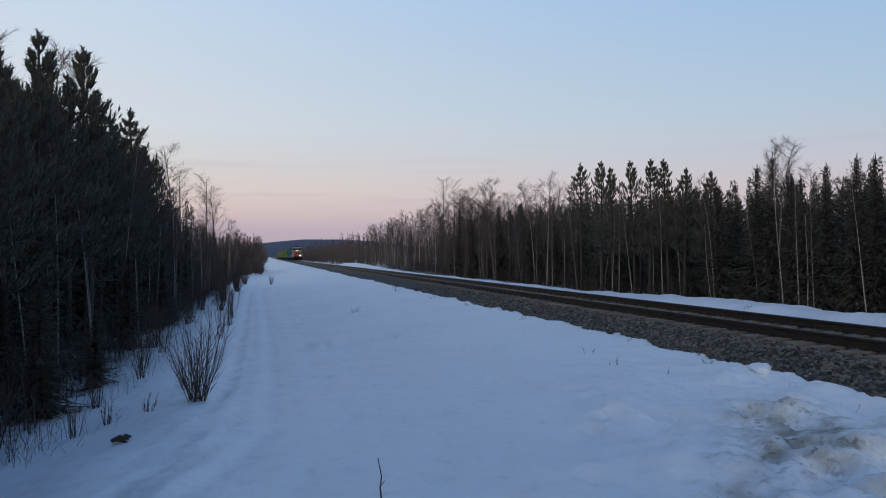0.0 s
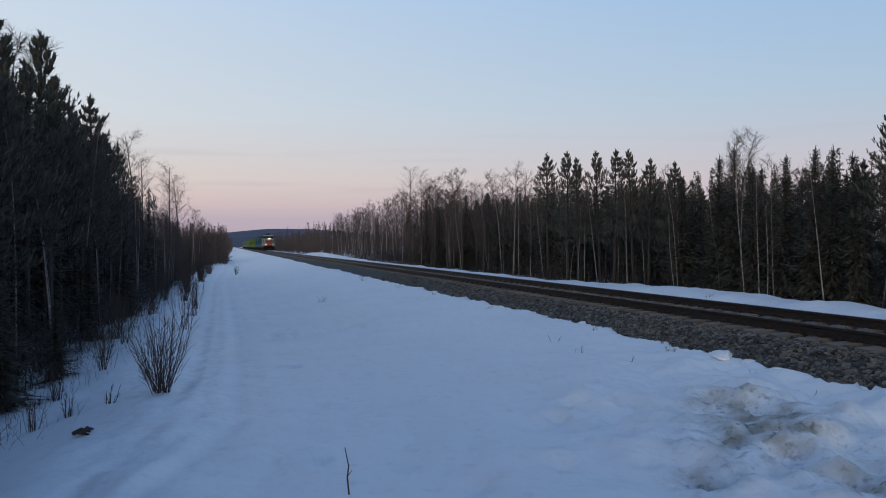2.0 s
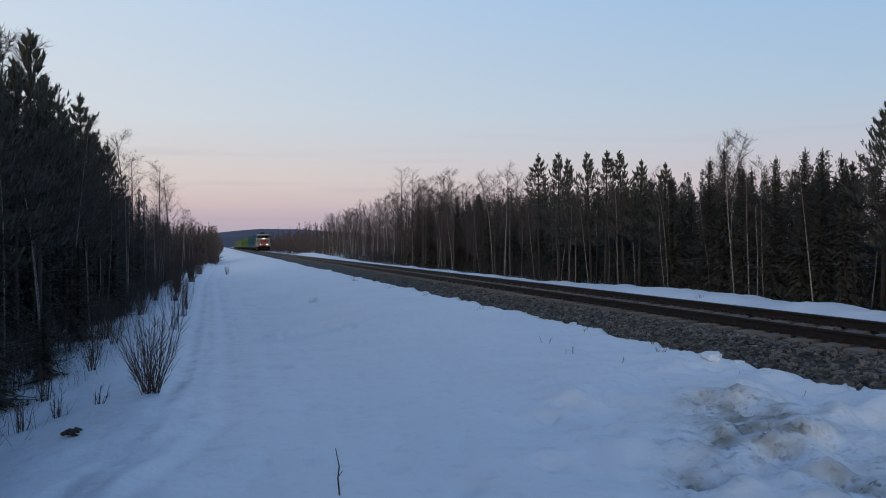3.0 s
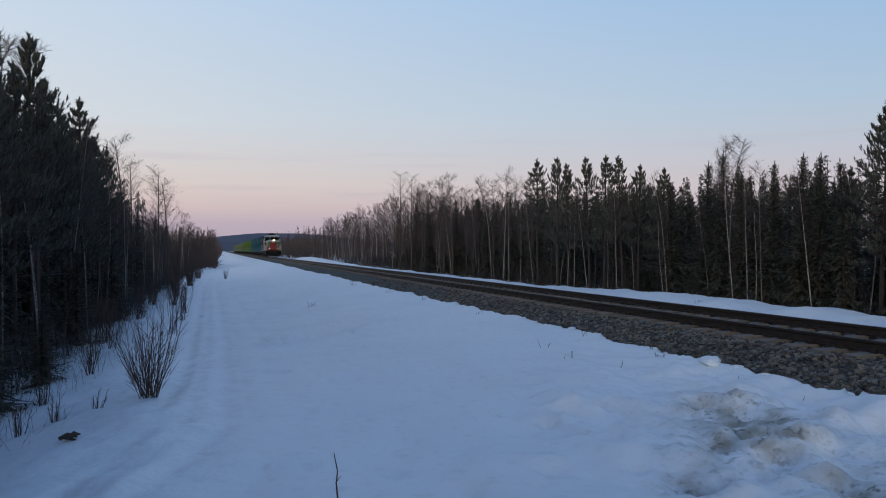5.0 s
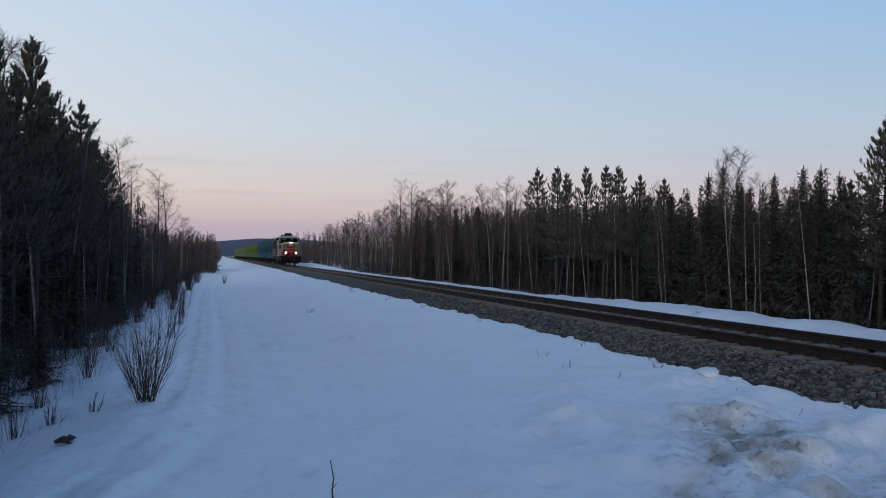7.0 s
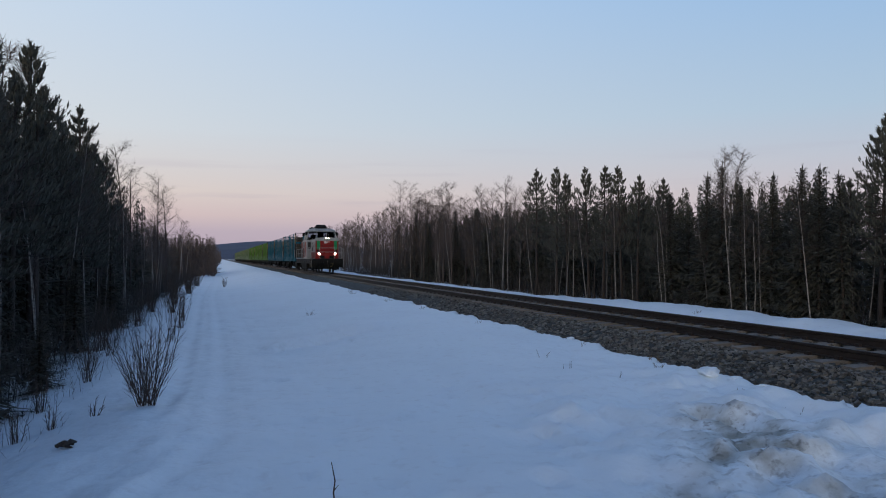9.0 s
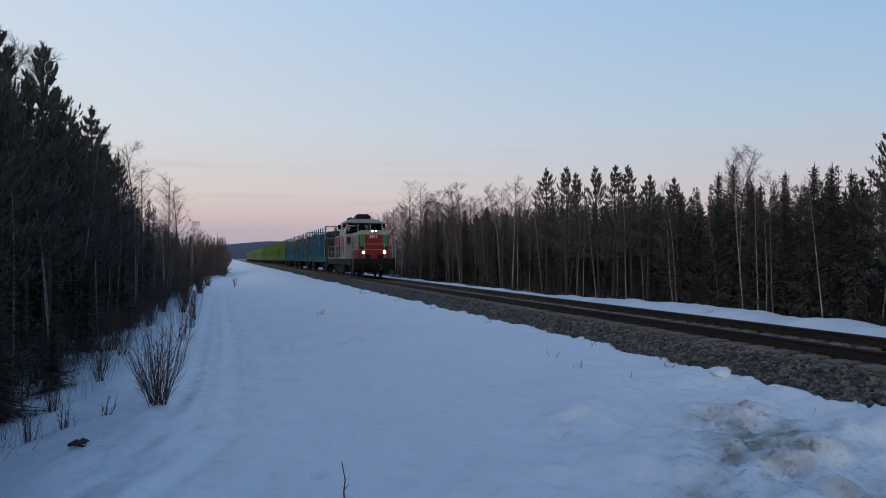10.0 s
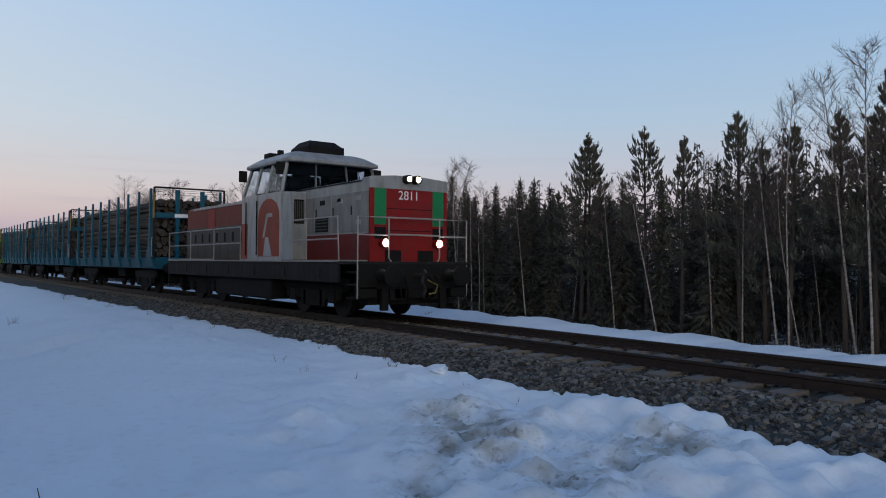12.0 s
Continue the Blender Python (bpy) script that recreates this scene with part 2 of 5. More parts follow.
for pit in PITS:
    for k in range(int(pit[1]) - 1, int(pit[1]) + 2):
        PIT_ROWS.setdefault(k, []).append(pit)


def pits(x, y):
    """Old footprints and melt holes."""
    d = 0.0
    for px, py, size, deep in PIT_ROWS.get(int(y), ()):
        q = ((x - px) ** 2 + ((y - py) * 0.8) ** 2) / (size * size)
        if q < 6:
            d += deep * (math.exp(-q) - 0.35 * math.exp(-((math.sqrt(q) - 1.6) ** 2) * 4))
    return d


def ground_z(x, y):
    bank = -0.36 + 0.05 * fnoise(x, y, 0.15, 1)
    if x < -2.0:
        side = trail_z(y)
        foot = -9.0 - 0.5 * smooth01(10, 60, y)
        z = bank + (side - bank) * smooth01(-4.2, foot, x)
        z += (-0.22 - 0.1 * fnoise(x, y, 0.3, 2)) * smooth01(-11.4, -13.5, x)
        # hummocks of old snow, stronger by the crossing
        near = smooth01(13, 5, y) * smooth01(-7.5, -5.5, x)
        z += (0.055 + 0.11 * near) * fnoise(x, y, 1.1, 4) + (0.022 + 0.13 * near) * fnoise(x, y, 3.1, 6) + (0.008 + 0.045 * near) * fnoise(x, y, 7.0, 7)
        z -= pits(x, y)
        # a low drift step across the bank
        z += 0.20 * smooth01(-0.18, 0.0, (y - 18.5) - 0.55 * (x + 8.0)) * smooth01(3.0, 0.0, (y - 18.5) - 0.55 * (x + 8.0)) * smooth01(-9.2, -8.2, x) * smooth01(-4.8, -6.5, x)
        z -= 0.35 * smooth01(-10.2, -12.6, x) * smooth01(17, 8, y)
        # worn ruts of the trail
        for c, deep, wide in ((-10.55, 0.058, 0.15), (-10.22, 0.024, 0.07), (-9.80, 0.052, 0.17), (-9.52, 0.015, 0.08), (-9.0, 0.014, 0.10)):
            d = x - c - 0.18 * math.sin(y * 0.09) - 0.12 * fnoise(c, y, 0.45, 31) + 1.2 * smooth01(9, 3, y)
            z -= deep * math.exp(-(d / wide) ** 2) * (0.7 + 0.5 * fnoise(x, y, 0.8, 9))
        z += 0.025 * smooth01(-8.8, -9.4, x) * smooth01(-11.6, -10.8, x) * fnoise(x, y, 2.2, 12)
        # the ballast's slope runs under the edge of the snow
        edge = ballast_edge(y)
        slope = -0.22 + (x + 1.75) * 0.26
        return min(z, z + (slope - 0.10 - z) * smooth01(edge - 0.10, edge + 0.06, x)) if x > edge - 0.12 else z + 0.05 * smooth01(edge - 1.0, edge - 0.15, x)
    if x <= 2.4:
        return -0.62
    crest = -0.14 - 0.15 * smooth01(20, 8, y) + 0.07 * fnoise(0, y, 0.7, 21) + 0.05 * fnoise(0, y, 2.0, 22) + 0.03 * fnoise(0, y, 5.5, 23) - 0.24 * smooth01(20, 36, y)
    crest += 0.55 * smooth01(150, 131, y) * smooth01(70, 128, y)
    z = -0.40 + (crest + 0.40) * smooth01(2.4, 3.9, x)
    z += (-0.80 - crest) * smooth01(4.6, 6.8, x)
    return z + 0.06 * fnoise(x, y, 0.9, 25) + 0.02 * fnoise(x, y, 3.0, 26)


def steps(*legs):
    out = [legs[0][0]]
    for lo, hi, d in legs:
        n = max(1, round((hi - lo) / d))
        out += [lo + (hi - lo) * (i + 1) / n for i in range(n)]
    return out


def make_ground():
    xs = steps((-2500, -400, 700), (-400, -60, 85), (-60, -20, 5), (-20, -13, 0.6), (-13, -4.2, 0.085), (-4.2, -2.0, 0.06), (-2.0, 2.4, 2.2),
               (2.4, 7.2, 0.2), (7.2, 20, 1.6), (20, 60, 10), (60, 400, 85), (400, 2500, 700))
    ys = steps((-300, -40, 65), (-40, 0, 4), (0, 2.5, 0.5), (2.5, 14, 0.085), (14, 30, 0.16), (30, 60, 0.4), (60, 140, 1.6), (140, 300, 10), (300, 3000, 300))
    nx = len(xs)
    me = bpy.data.meshes.new("ground")
    me.from_pydata([(x, y, ground_z(x, y)) for y in ys for x in xs], [],
                   [(j * nx + i, j * nx + i + 1, (j + 1) * nx + i + 1, (j + 1) * nx + i) for j in range(len(ys) - 1) for i in range(nx - 1)])
    dirt, litter = me.attributes.new("dirt", "FLOAT", "POINT"), me.attributes.new("litter", "FLOAT", "POINT")
    values, fallen = [], []
    for y in ys:
        for x in xs:
            d = sum(math.exp(-((x - px) ** 2 + (y - py) ** 2) / (3.2 * size * size)) for px, py, size, deep in HOLLOWS) if 2 < y < 9 and -8 < x < -2 else 0.0
            d += 0.25 * math.exp(-(((x + 4.8) / 1.1) ** 2 + ((y - 5.4) / 1.5) ** 2))
            d += 0.55 * math.exp(-((x - ballast_edge(y)) / 0.14) ** 2)
            values.append(min(1.0, d))
            fallen.append(smooth01(-12.4, -14.2, x) + smooth01(6.4, 8.0, x))
    dirt.data.foreach_set("value", values)
    litter.data.foreach_set("value", fallen)
    me.materials.append(M["snow"])
    me.polygons.foreach_set("use_smooth", [True] * len(me.polygons))
    tagged(new("ground", me), "old bluish snow with ruts, hummocks and dirt stains", "snow ground", kind="structure")


make_ground()


def make_hill():
    b = Build()
    n, rows = 90, []
    for dist, share in ((2300, 0.0), (2700, 0.55), (3200, 1.0), (3900, 0.4)):
        row = []
        for i in range(n):
            x = -1700 + 4200 * i / (n - 1)
            top = 70 * math.exp(-((x - 220) / 480) ** 2) + 16 * math.exp(-((x + 900) / 600) ** 2) + 20 * math.exp(-((x - 1500) / 700) ** 2) + 4
            row.append((x, dist, -2 + share * (top + 2.5 * fnoise(x, 0, 0.02, 4))))
        rows.append(row)
    for a in range(3):
        b.add(rows[a] + rows[a + 1], [(i, i + 1, n + i + 1, n + i) for i in range(n - 1)])
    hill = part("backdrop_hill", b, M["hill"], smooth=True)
    tagged(hill, "long low forested hill with blue distance haze put into its colour", "hill", kind="structure")
    c = Build()
    for x, w, z, d in ((300, 40, 26, 2600), (345, 26, 30, 2630), (90, 26, 17, 2520), (430, 50, 15, 2500)):
        c.add([(x - w, d, z), (x + w, d + 3, z + 3), (x + w * 0.8, d + 6, z + 8), (x - w * 0.7, d + 5, z + 6)], [(0, 1, 2, 3)])
    part("clearing", c, M["clearing"], hill, "pale snowy clearings with blue haze put into their colour")


make_hill()


# ---- railway track ----
def make_track():
    track = tagged(new("railway_track"), "single railway track with rusty rails on concrete sleepers", "railway track", kind="structure")
    head = [(-0.036, -0.004), (-0.030, 0.0), (0.030, 0.0), (0.036, -0.004), (0.036, -0.038), (0.010, -0.050), (0.010, -0.135), (0.070, -0.150),
            (0.070, -0.160), (-0.070, -0.160), (-0.070, -0.150), (-0.010, -0.135), (-0.010, -0.050), (-0.036, -0.038)]
    for c in (-0.798, 0.798):
        rail = part("rail", Build().prism([(x + c, z) for x, z in head], -60, 1500), M["rail"], track)
        part("running_surface", Build().box(c - 0.028, c + 0.028, -60, 1500, -0.001, 0.003), M["railtop"], rail, "worn steel top of the rail")
    bed = Build().prism([(-3.6, -0.72), (-3.15, -0.60), (-1.85, -0.245), (-1.7, -0.225), (1.7, -0.225), (1.85, -0.245), (3.15, -0.60), (3.6, -0.72)], -60, 1500)
    part("ballast_bed", bed, M["ballast"], track, "grey crushed-stone ballast bed")
    outline = [(-1.30, -0.36), (-1.30, -0.175), (-1.22, -0.163), (-0.55, -0.163), (-0.40, -0.20), (0.40, -0.20), (0.55, -0.163), (1.22, -0.163), (1.30, -0.175), (1.30, -0.36)]
    sleeper = Build().prism(outline, -0.13, 0.13).mesh("sleeper", M["concrete"])
    for i in range(-8, 250):
        part("sleeper", sleeper, None, track, at=pose(rng.uniform(-0.012, 0.012), i * 0.61, rng.uniform(-0.006, 0.004), 0, 0, rng.uniform(-0.5, 0.5)))
    rest = Build()
    for i in range(250, 900):
        rest.prism(outline, i * 0.61 - 0.13, i * 0.61 + 0.13)
    tagged(part("sleepers_beyond", rest, M["concrete"], track), kind="stuff")
    clips = Build()
    for i in range(0, 90):
        for c in (-0.798, 0.798):
            for s in (-1, 1):
                clips.box(c + s * 0.105 - 0.03, c + s * 0.105 + 0.03, i * 0.61 - 0.05, i * 0.61 + 0.05, -0.165, -0.115)
    tagged(part("rail_clips", clips, M["rail"], track), kind="stuff")
    make_stones(track)


def make_stones(track):
    """Loose crushed stones over the shoulder and between the sleepers."""
    r = np.random.RandomState(5)
    base = np.array([(x, y, z) for x in (-0.72, 0.72) for y in (-0.72, 0.72) for z in (-0.72, 0.72)], float)
    tri = np.array([(0, 1, 3), (0, 3, 2), (4, 6, 7), (4, 7, 5), (0, 4, 5), (0, 5, 1), (2, 3, 7), (2, 7, 6), (0, 2, 6), (0, 6, 4), (1, 5, 7), (1, 7, 3)])
    places = []
    for lo, hi, per in ((2, 14, 430), (14, 26, 200), (26, 40, 80)):
        n = int(per * (hi - lo) * 1.75)
        places.append(np.column_stack([r.uniform(-3.1, -1.28, n), r.uniform(lo, hi, n)]))
        n = int(per * (hi - lo) * 0.7)
        places.append(np.column_stack([r.uniform(-1.25, 1.6, n), r.uniform(lo, hi, n)]))
    xy = np.concatenate(places)
    n = len(xy)
    z = np.where(xy[:, 0] < -1.78, -0.235 + (xy[:, 0] + 1.78) * 0.265, -0.225) + r.uniform(-0.02, 0.02, n)
    size = r.uniform(0.024, 0.054, n)
    v = base[None] * r.uniform(0.6, 1.2, (n, 8, 1)) * r.uniform(0.6, 1.2, (n, 1, 3)) + r.uniform(-0.22, 0.22, (n, 8, 3))
    tilt = r.uniform(-0.7, 0.7, n)
    ct, st = np.cos(tilt)[:, None], np.sin(tilt)[:, None]
    v = np.stack([v[:, :, 0] * ct - v[:, :, 2] * st, v[:, :, 1], v[:, :, 0] * st + v[:, :, 2] * ct], 2)
    a = r.uniform(0, 6.28, n)
    ca, sa = np.cos(a)[:, None], np.sin(a)[:, None]
    v = np.stack([v[:, :, 0] * ca - v[:, :, 1] * sa, v[:, :, 0] * sa + v[:, :, 1] * ca, v[:, :, 2] * 0.8], 2) * size[:, None, None]
    v += np.column_stack([xy, z])[:, None]
    f = tri[None] + (np.arange(n) * 8)[:, None, None]
    me = bpy.data.meshes.new("ballast_stones")
    me.from_pydata(v.reshape(-1, 3), [], f.reshape(-1, 3))
    me.materials.append(M["stone"])
    tagged(part("ballast_stones", me, None, track, "loose grey and brown crushed stones"), kind="stuff")


make_track()


# ---- trees ----
UP = Vector((0, 0, 1))


def turned(a, rise):
    return Vector((math.cos(a) * math.cos(rise), math.sin(a) * math.cos(rise), math.sin(rise)))


def stem_path(r, height, bend, n=8):
    a, c, ph = r.uniform(0, 6.28), r.uniform(-1, 1) * bend, r.uniform(0, 6.28)
    return [Vector((math.cos(a) * c * (i / n) ** 2 + 0.13 * bend * math.sin(ph + 5 * i / n) * i / n,
                    math.sin(a) * c * (i / n) ** 2 + 0.13 * bend * math.cos(ph + 4 * i / n) * i / n, height * i / n)) for i in range(n + 1)]


def along(path, t):
    f = min(max(t, 0), 0.9999) * (len(path) - 1)
    i = int(f)
    return path[i].lerp(path[i + 1], f - i)


def shoot(b, r, at, way, size):
    """A bottlebrush shoot: a slim three-sided spindle of needles with a few that stand off it."""
    way = way.normalized()
    a = way.orthogonal().normalized()
    c = way.cross(a)
    turn, fat = r.uniform(0, 6.28), size * r.uniform(0.10, 0.15)
    ring = [at + way * size * 0.42 + (a * math.cos(turn + k * 2.094) + c * math.sin(turn + k * 2.094)) * fat for k in range(3)]
    b.add([at - way * size * 0.05, *ring, at + way * size], [(0, 2, 1), (0, 3, 2), (0, 1, 3), (4, 1, 2), (4, 2, 3), (4, 3, 1)])
    for k in range(5):
        t = r.uniform(0, 6.28)
        out = a * math.cos(t) + c * math.sin(t)
        p = at + way * size * r.uniform(0.1, 0.8)
        b.blade(p, p + (way * 0.8 + out).normalized() * size * r.uniform(0.35, 0.55), size * 0.05, way)


def pine_parts(seed, height, bare=0.40, wide=0.24):
    r = random.Random(seed)
    path = stem_path(r, height, 0.22)
    trunk, crown = Build(), Build()
    trunk.tube(path, [0.085 * (1 - 0.9 * i / 8) * (height / 7) ** 0.8 + 0.012 for i in range(9)], 7)
    h = bare * height
    while h < height * 0.97:
        s = (h - bare * height) / (height * (1 - bare))
        reach = height * wide * (0.55 + 0.75 * math.sin(math.pi * min(1, 0.25 + s * 0.55))) * (1 - s ** 1.7) * r.uniform(0.75, 1.15) + 0.14
        turn = r.uniform(0, 6.28)
        for k in range(r.randint(4, 5)):
            if r.random() < 0.10:
                continue
            length, a = reach * r.uniform(0.55, 1.15), turn + k * 1.3 + r.uniform(-0.3, 0.3)
            rise = 0.05 + 0.70 * s + r.uniform(-0.15, 0.25)
            root = along(path, h / height)
            mid = root + turned(a, rise - 0.15) * length * 0.6
            tip = mid + turned(a + r.uniform(-0.3, 0.3), rise + 0.45) * length * 0.45
            trunk.tube([root, mid, tip], [0.022, 0.013, 0.006], 3, False)
            shoots = [(mid.lerp(tip, u), (tip - mid).normalized()) for u in (0.1, 0.55, 1.0)]
            for u in (0.50, 0.75, 1.0):
                for side in (-1, 1):
                    base = root.lerp(mid, u)
                    d = turned(a + side * r.uniform(0.5, 1.1), rise + 0.35)
                    end = base + d * length * r.uniform(0.22, 0.42)
                    shoots += [(end, d), (base.lerp(end, 0.5), d)]
            for p, d in shoots:
                shoot(crown, r, p, d.lerp(UP, r.uniform(0.25, 0.7)), r.uniform(0.16, 0.27))
        h += height * r.uniform(0.036, 0.052)
    for i in range(6):
        shoot(crown, r, path[-1] + UP * (0.08 * i - 0.35), turned(i * 2.4, 0.8 + 0.1 * i), 0.24)
    shoot(crown, r, path[-1] - UP * 0.06, UP, 0.30)
    return trunk, crown


def spruce_parts(seed, height, wide=0.17, low=0.05):
    r = random.Random(seed)
    path = stem_path(r, height, 0.08)
    trunk, crown = Build(), Build()
    trunk.tube(path, [0.075 * (1 - 0.92 * i / 8) * height / 6 + 0.008 for i in range(9)], 7)
    h = low * height
    while h < height * 0.965:
        s = h / height
        reach = height * wide * (1 - s) ** 0.75 * r.uniform(0.6, 1.2) + 0.03
        turn = r.uniform(0, 6.28)
        for k in range(6):
            a, length = turn + k * 1.05 + r.uniform(-0.3, 0.3), reach * r.uniform(0.6, 1.15)
            root = along(path, s)
            rise = -0.45 + 0.95 * s + r.uniform(-0.12, 0.12)
            mid = root + turned(a, rise) * length * 0.6
            tip = mid + turned(a, rise + 0.4) * length * 0.45
            crown.blade(root, tip, 0.02 + 0.06 * length, Vector((-math.sin(a), math.cos(a), r.uniform(-0.3, 0.3))))
            crown.blade(root.lerp(mid, 0.3), mid - UP * (0.10 + 0.14 * length), 0.01 + 0.07 * length, Vector((math.cos(a), math.sin(a), 0.0)))
            if s < 0.5 and k % 2:
                trunk.tube([root, mid], [0.012, 0.006], 3, False)
            m = max(2, int(length / 0.13))
            for i in range(m):
                u = (i + r.random()) / m
                p = root.lerp(mid, u * 1.6) if u < 0.62 else mid.lerp(tip, (u - 0.62) / 0.38)
                for side in (-1, 1):
                    d = turned(a + side * r.uniform(0.3, 1.2), rise + r.uniform(-0.6, 0.25))
                    w = (0.07 + 0.24 * length * (1 - 0.7 * u)) * r.uniform(0.6, 1.2)
                    crown.blade(p, p + d * w, 0.036, Vector((-d.y, d.x, r.uniform(-0.7, 0.7))).normalized())
                crown.blade(p, p + turned(a + r.uniform(-0.5, 0.5), rise - 0.9) * 0.13, 0.026, turned(a + 1.57, 0))
            crown.blade(tip, tip + turned(a, rise + 0.5) * 0.10, 0.022, turned(a + 1.57, 0.3))
        h += (0.14 + 0.06 * r.random()) * (1.25 - 0.6 * s)
    for k in range(5):
        crown.blade(path[-1] - UP * 0.12, path[-1] + turned(k * 1.26, 1.2) * 0.12, 0.016, turned(k * 1.26 + 1.57, 0))
    return trunk, crown


def birch_parts(seed, height, bare=0.45, wide=0.20, thick=0.045, branches=20, droop=0.0, bend=0.5):
    r = random.Random(seed)
    path = stem_path(r, height, bend, 10)
    trunk, crown = Build(), Build()
    trunk.tube(path, [thick * (1 - 0.9 * i / 10) + 0.006 for i in range(11)], 7)
    for k in range(branches):
        s = bare + (0.97 - bare) * (k + r.random()) / branches
        a, rise = r.uniform(0, 6.28), r.uniform(0.55, 1.05)
        length = height * wide * (1.15 - 0.75 * (s - bare) / (1 - bare)) * r.uniform(0.6, 1.25)
        root = along(path, s)
        p1 = root + turned(a, rise) * length * 0.5
        p2 = p1 + turned(a + r.uniform(-0.3, 0.3), rise + 0.25 - droop) * length * 0.5
        crown.tube([root, p1, p2], [0.010, 0.006, 0.003], 3, False)
        for j in range(8):
            u = 0.2 + 0.8 * j / 7
            q = root.lerp(p1, u * 2) if u < 0.5 else p1.lerp(p2, u * 2 - 1)
            d = turned(a + r.choice((-1, 1)) * r.uniform(0.4, 1.1), rise + r.uniform(-0.5, 0.4) - droop)
            e = q + d * length * r.uniform(0.2, 0.5)
            crown.blade(q, e, 0.0042, d.orthogonal().normalized())
            for _ in range(5):
                g = q.lerp(e, r.uniform(0.25, 1.0))
                w = (d + turned(r.uniform(0, 6.28), r.uniform(-0.4 - droop, 0.9))).normalized()
                crown.blade(g, g + w * r.uniform(0.18, 0.45), 0.0040, w.orthogonal().normalized())
    return trunk, crown


def shrub_parts(seed, height, stems=30, spread=0.5):
    r = random.Random(seed)
    b = Build()
    for _ in range(stems):
        a, lean = r.uniform(0, 6.28), r.uniform(0.02, spread)
        base = Vector((r.uniform(-0.08, 0.08) * height, r.uniform(-0.08, 0.08) * height, -0.08))
        top = height * r.uniform(0.55, 1.05)
        p1 = base + Vector((math.cos(a) * lean * 0.45, math.sin(a) * lean * 0.45, 0.5)) * top
        p2 = p1 + Vector((math.cos(a) * lean * 0.28 + r.uniform(-0.06, 0.06), math.sin(a) * lean * 0.28 + r.uniform(-0.06, 0.06), 0.52)) * top
        b.tube([base, p1, p2], [0.006, 0.0042, 0.0018], 4, False)
        for _ in range(9):
            q = p1.lerp(p2, r.uniform(-0.6, 0.95))
            d = turned(a + r.uniform(-1.2, 1.2), r.uniform(0.6, 1.3))
            b.tube([q, q + d * top * r.uniform(0.10, 0.28)], [0.003, 0.0012], 3, False)
    return b


def tree(name, parts, materials, label, category, group):
    trunk, crown = parts
    top = tagged(new(name), label, category, group)
    part("trunk", trunk, materials[0], top, smooth=True)
    part("crown", crown, materials[1], top)
    return top


PINE_MATS, SPRUCE_MATS, BIRCH_MATS = (M["bark"], M["needle"]), (M["bark"], M["spruce"]), (M["birch"], M["twig"])
KINDS = {
    "pine": (7.0, [("pine_tree", (11 + i, 7.0, bare, wide), pine_parts, PINE_MATS) for i, (bare, wide) in enumerate(((0.34, 0.155), (0.40, 0.14), (0.28, 0.165), (0.46, 0.145)))],
             "tall dark green pine with an upswept bushy crown", "pine tree"),
    "spruce": (6.0, [("spruce_tree", (31 + i, 6.0, wide), spruce_parts, SPRUCE_MATS) for i, wide in enumerate((0.25, 0.28, 0.22))],
               "narrow dark conical spruce standing in the wood", "spruce tree"),
    "birch": (7.0, [("birch_tree", (51 + i, 7.0, bare, wide, thick, n, 0.0, bend), birch_parts, BIRCH_MATS)
                    for i, (bare, wide, thick, n, bend) in enumerate(((0.45, 0.17, 0.032, 26, 0.5), (0.55, 0.14, 0.027, 22, 1.0), (0.40, 0.19, 0.036, 30, 0.3)))],
              "leafless birch with a thin pale trunk and fine twigs", "birch tree"),
    "sapling": (4.5, [("birch_sapling", (71 + i, 4.5, 0.5, 0.13, 0.017, 12, 0.0, bend), birch_parts, BIRCH_MATS) for i, bend in enumerate((0.4, 1.0, 0.7, -0.8))],
                "slender leafless birch sapling with pale bark", "sapling"),
    "aspen": (8.0, [("bare_broadleaf_tree", (91 + i, 8.0, 0.18, 0.21, 0.05, 48, 0.1, 0.4), birch_parts, (M["twig"], M["twig"])) for i in range(2)],
              "leafless brownish broadleaf tree with a dense twig crown", "bare tree"),
}
MASTERS = {}


def plant(kind, x, y, top, group, squeeze=1.0, lean=None):
    """A tree of that kind whose tip reaches the height top over the rails; lean: degrees towards the coming train."""
    tall, variants, label, category = KINDS[kind]
    i = rng.randrange(len(variants))
    z = ground_z(x, y) - 0.06
    size = (top - z) / tall
    sway = 5.0 if kind in ("birch", "sapling") else 1.5
    where = pose(x, y, z, rng.uniform(-sway, sway) if lean is None else -lean, rng.uniform(-sway, sway), 0) @ pose(0, 0, 0, 0, 0, rng.uniform(0, 360)) @ Matrix.Diagonal((size * squeeze, size * squeeze, size, 1))
    if (kind, i) not in MASTERS:
        name, args, make, mats = variants[i]
        ob = MASTERS[kind, i] = tree(name, make(*args), mats, label, category, group)
        ob.matrix_basis = where
        return ob
    src = MASTERS[kind, i]
    ob = copy_thing(src, pose(0, 0, 0))
    ob.matrix_basis = where
    tagged(ob, label, category, group)
    return ob


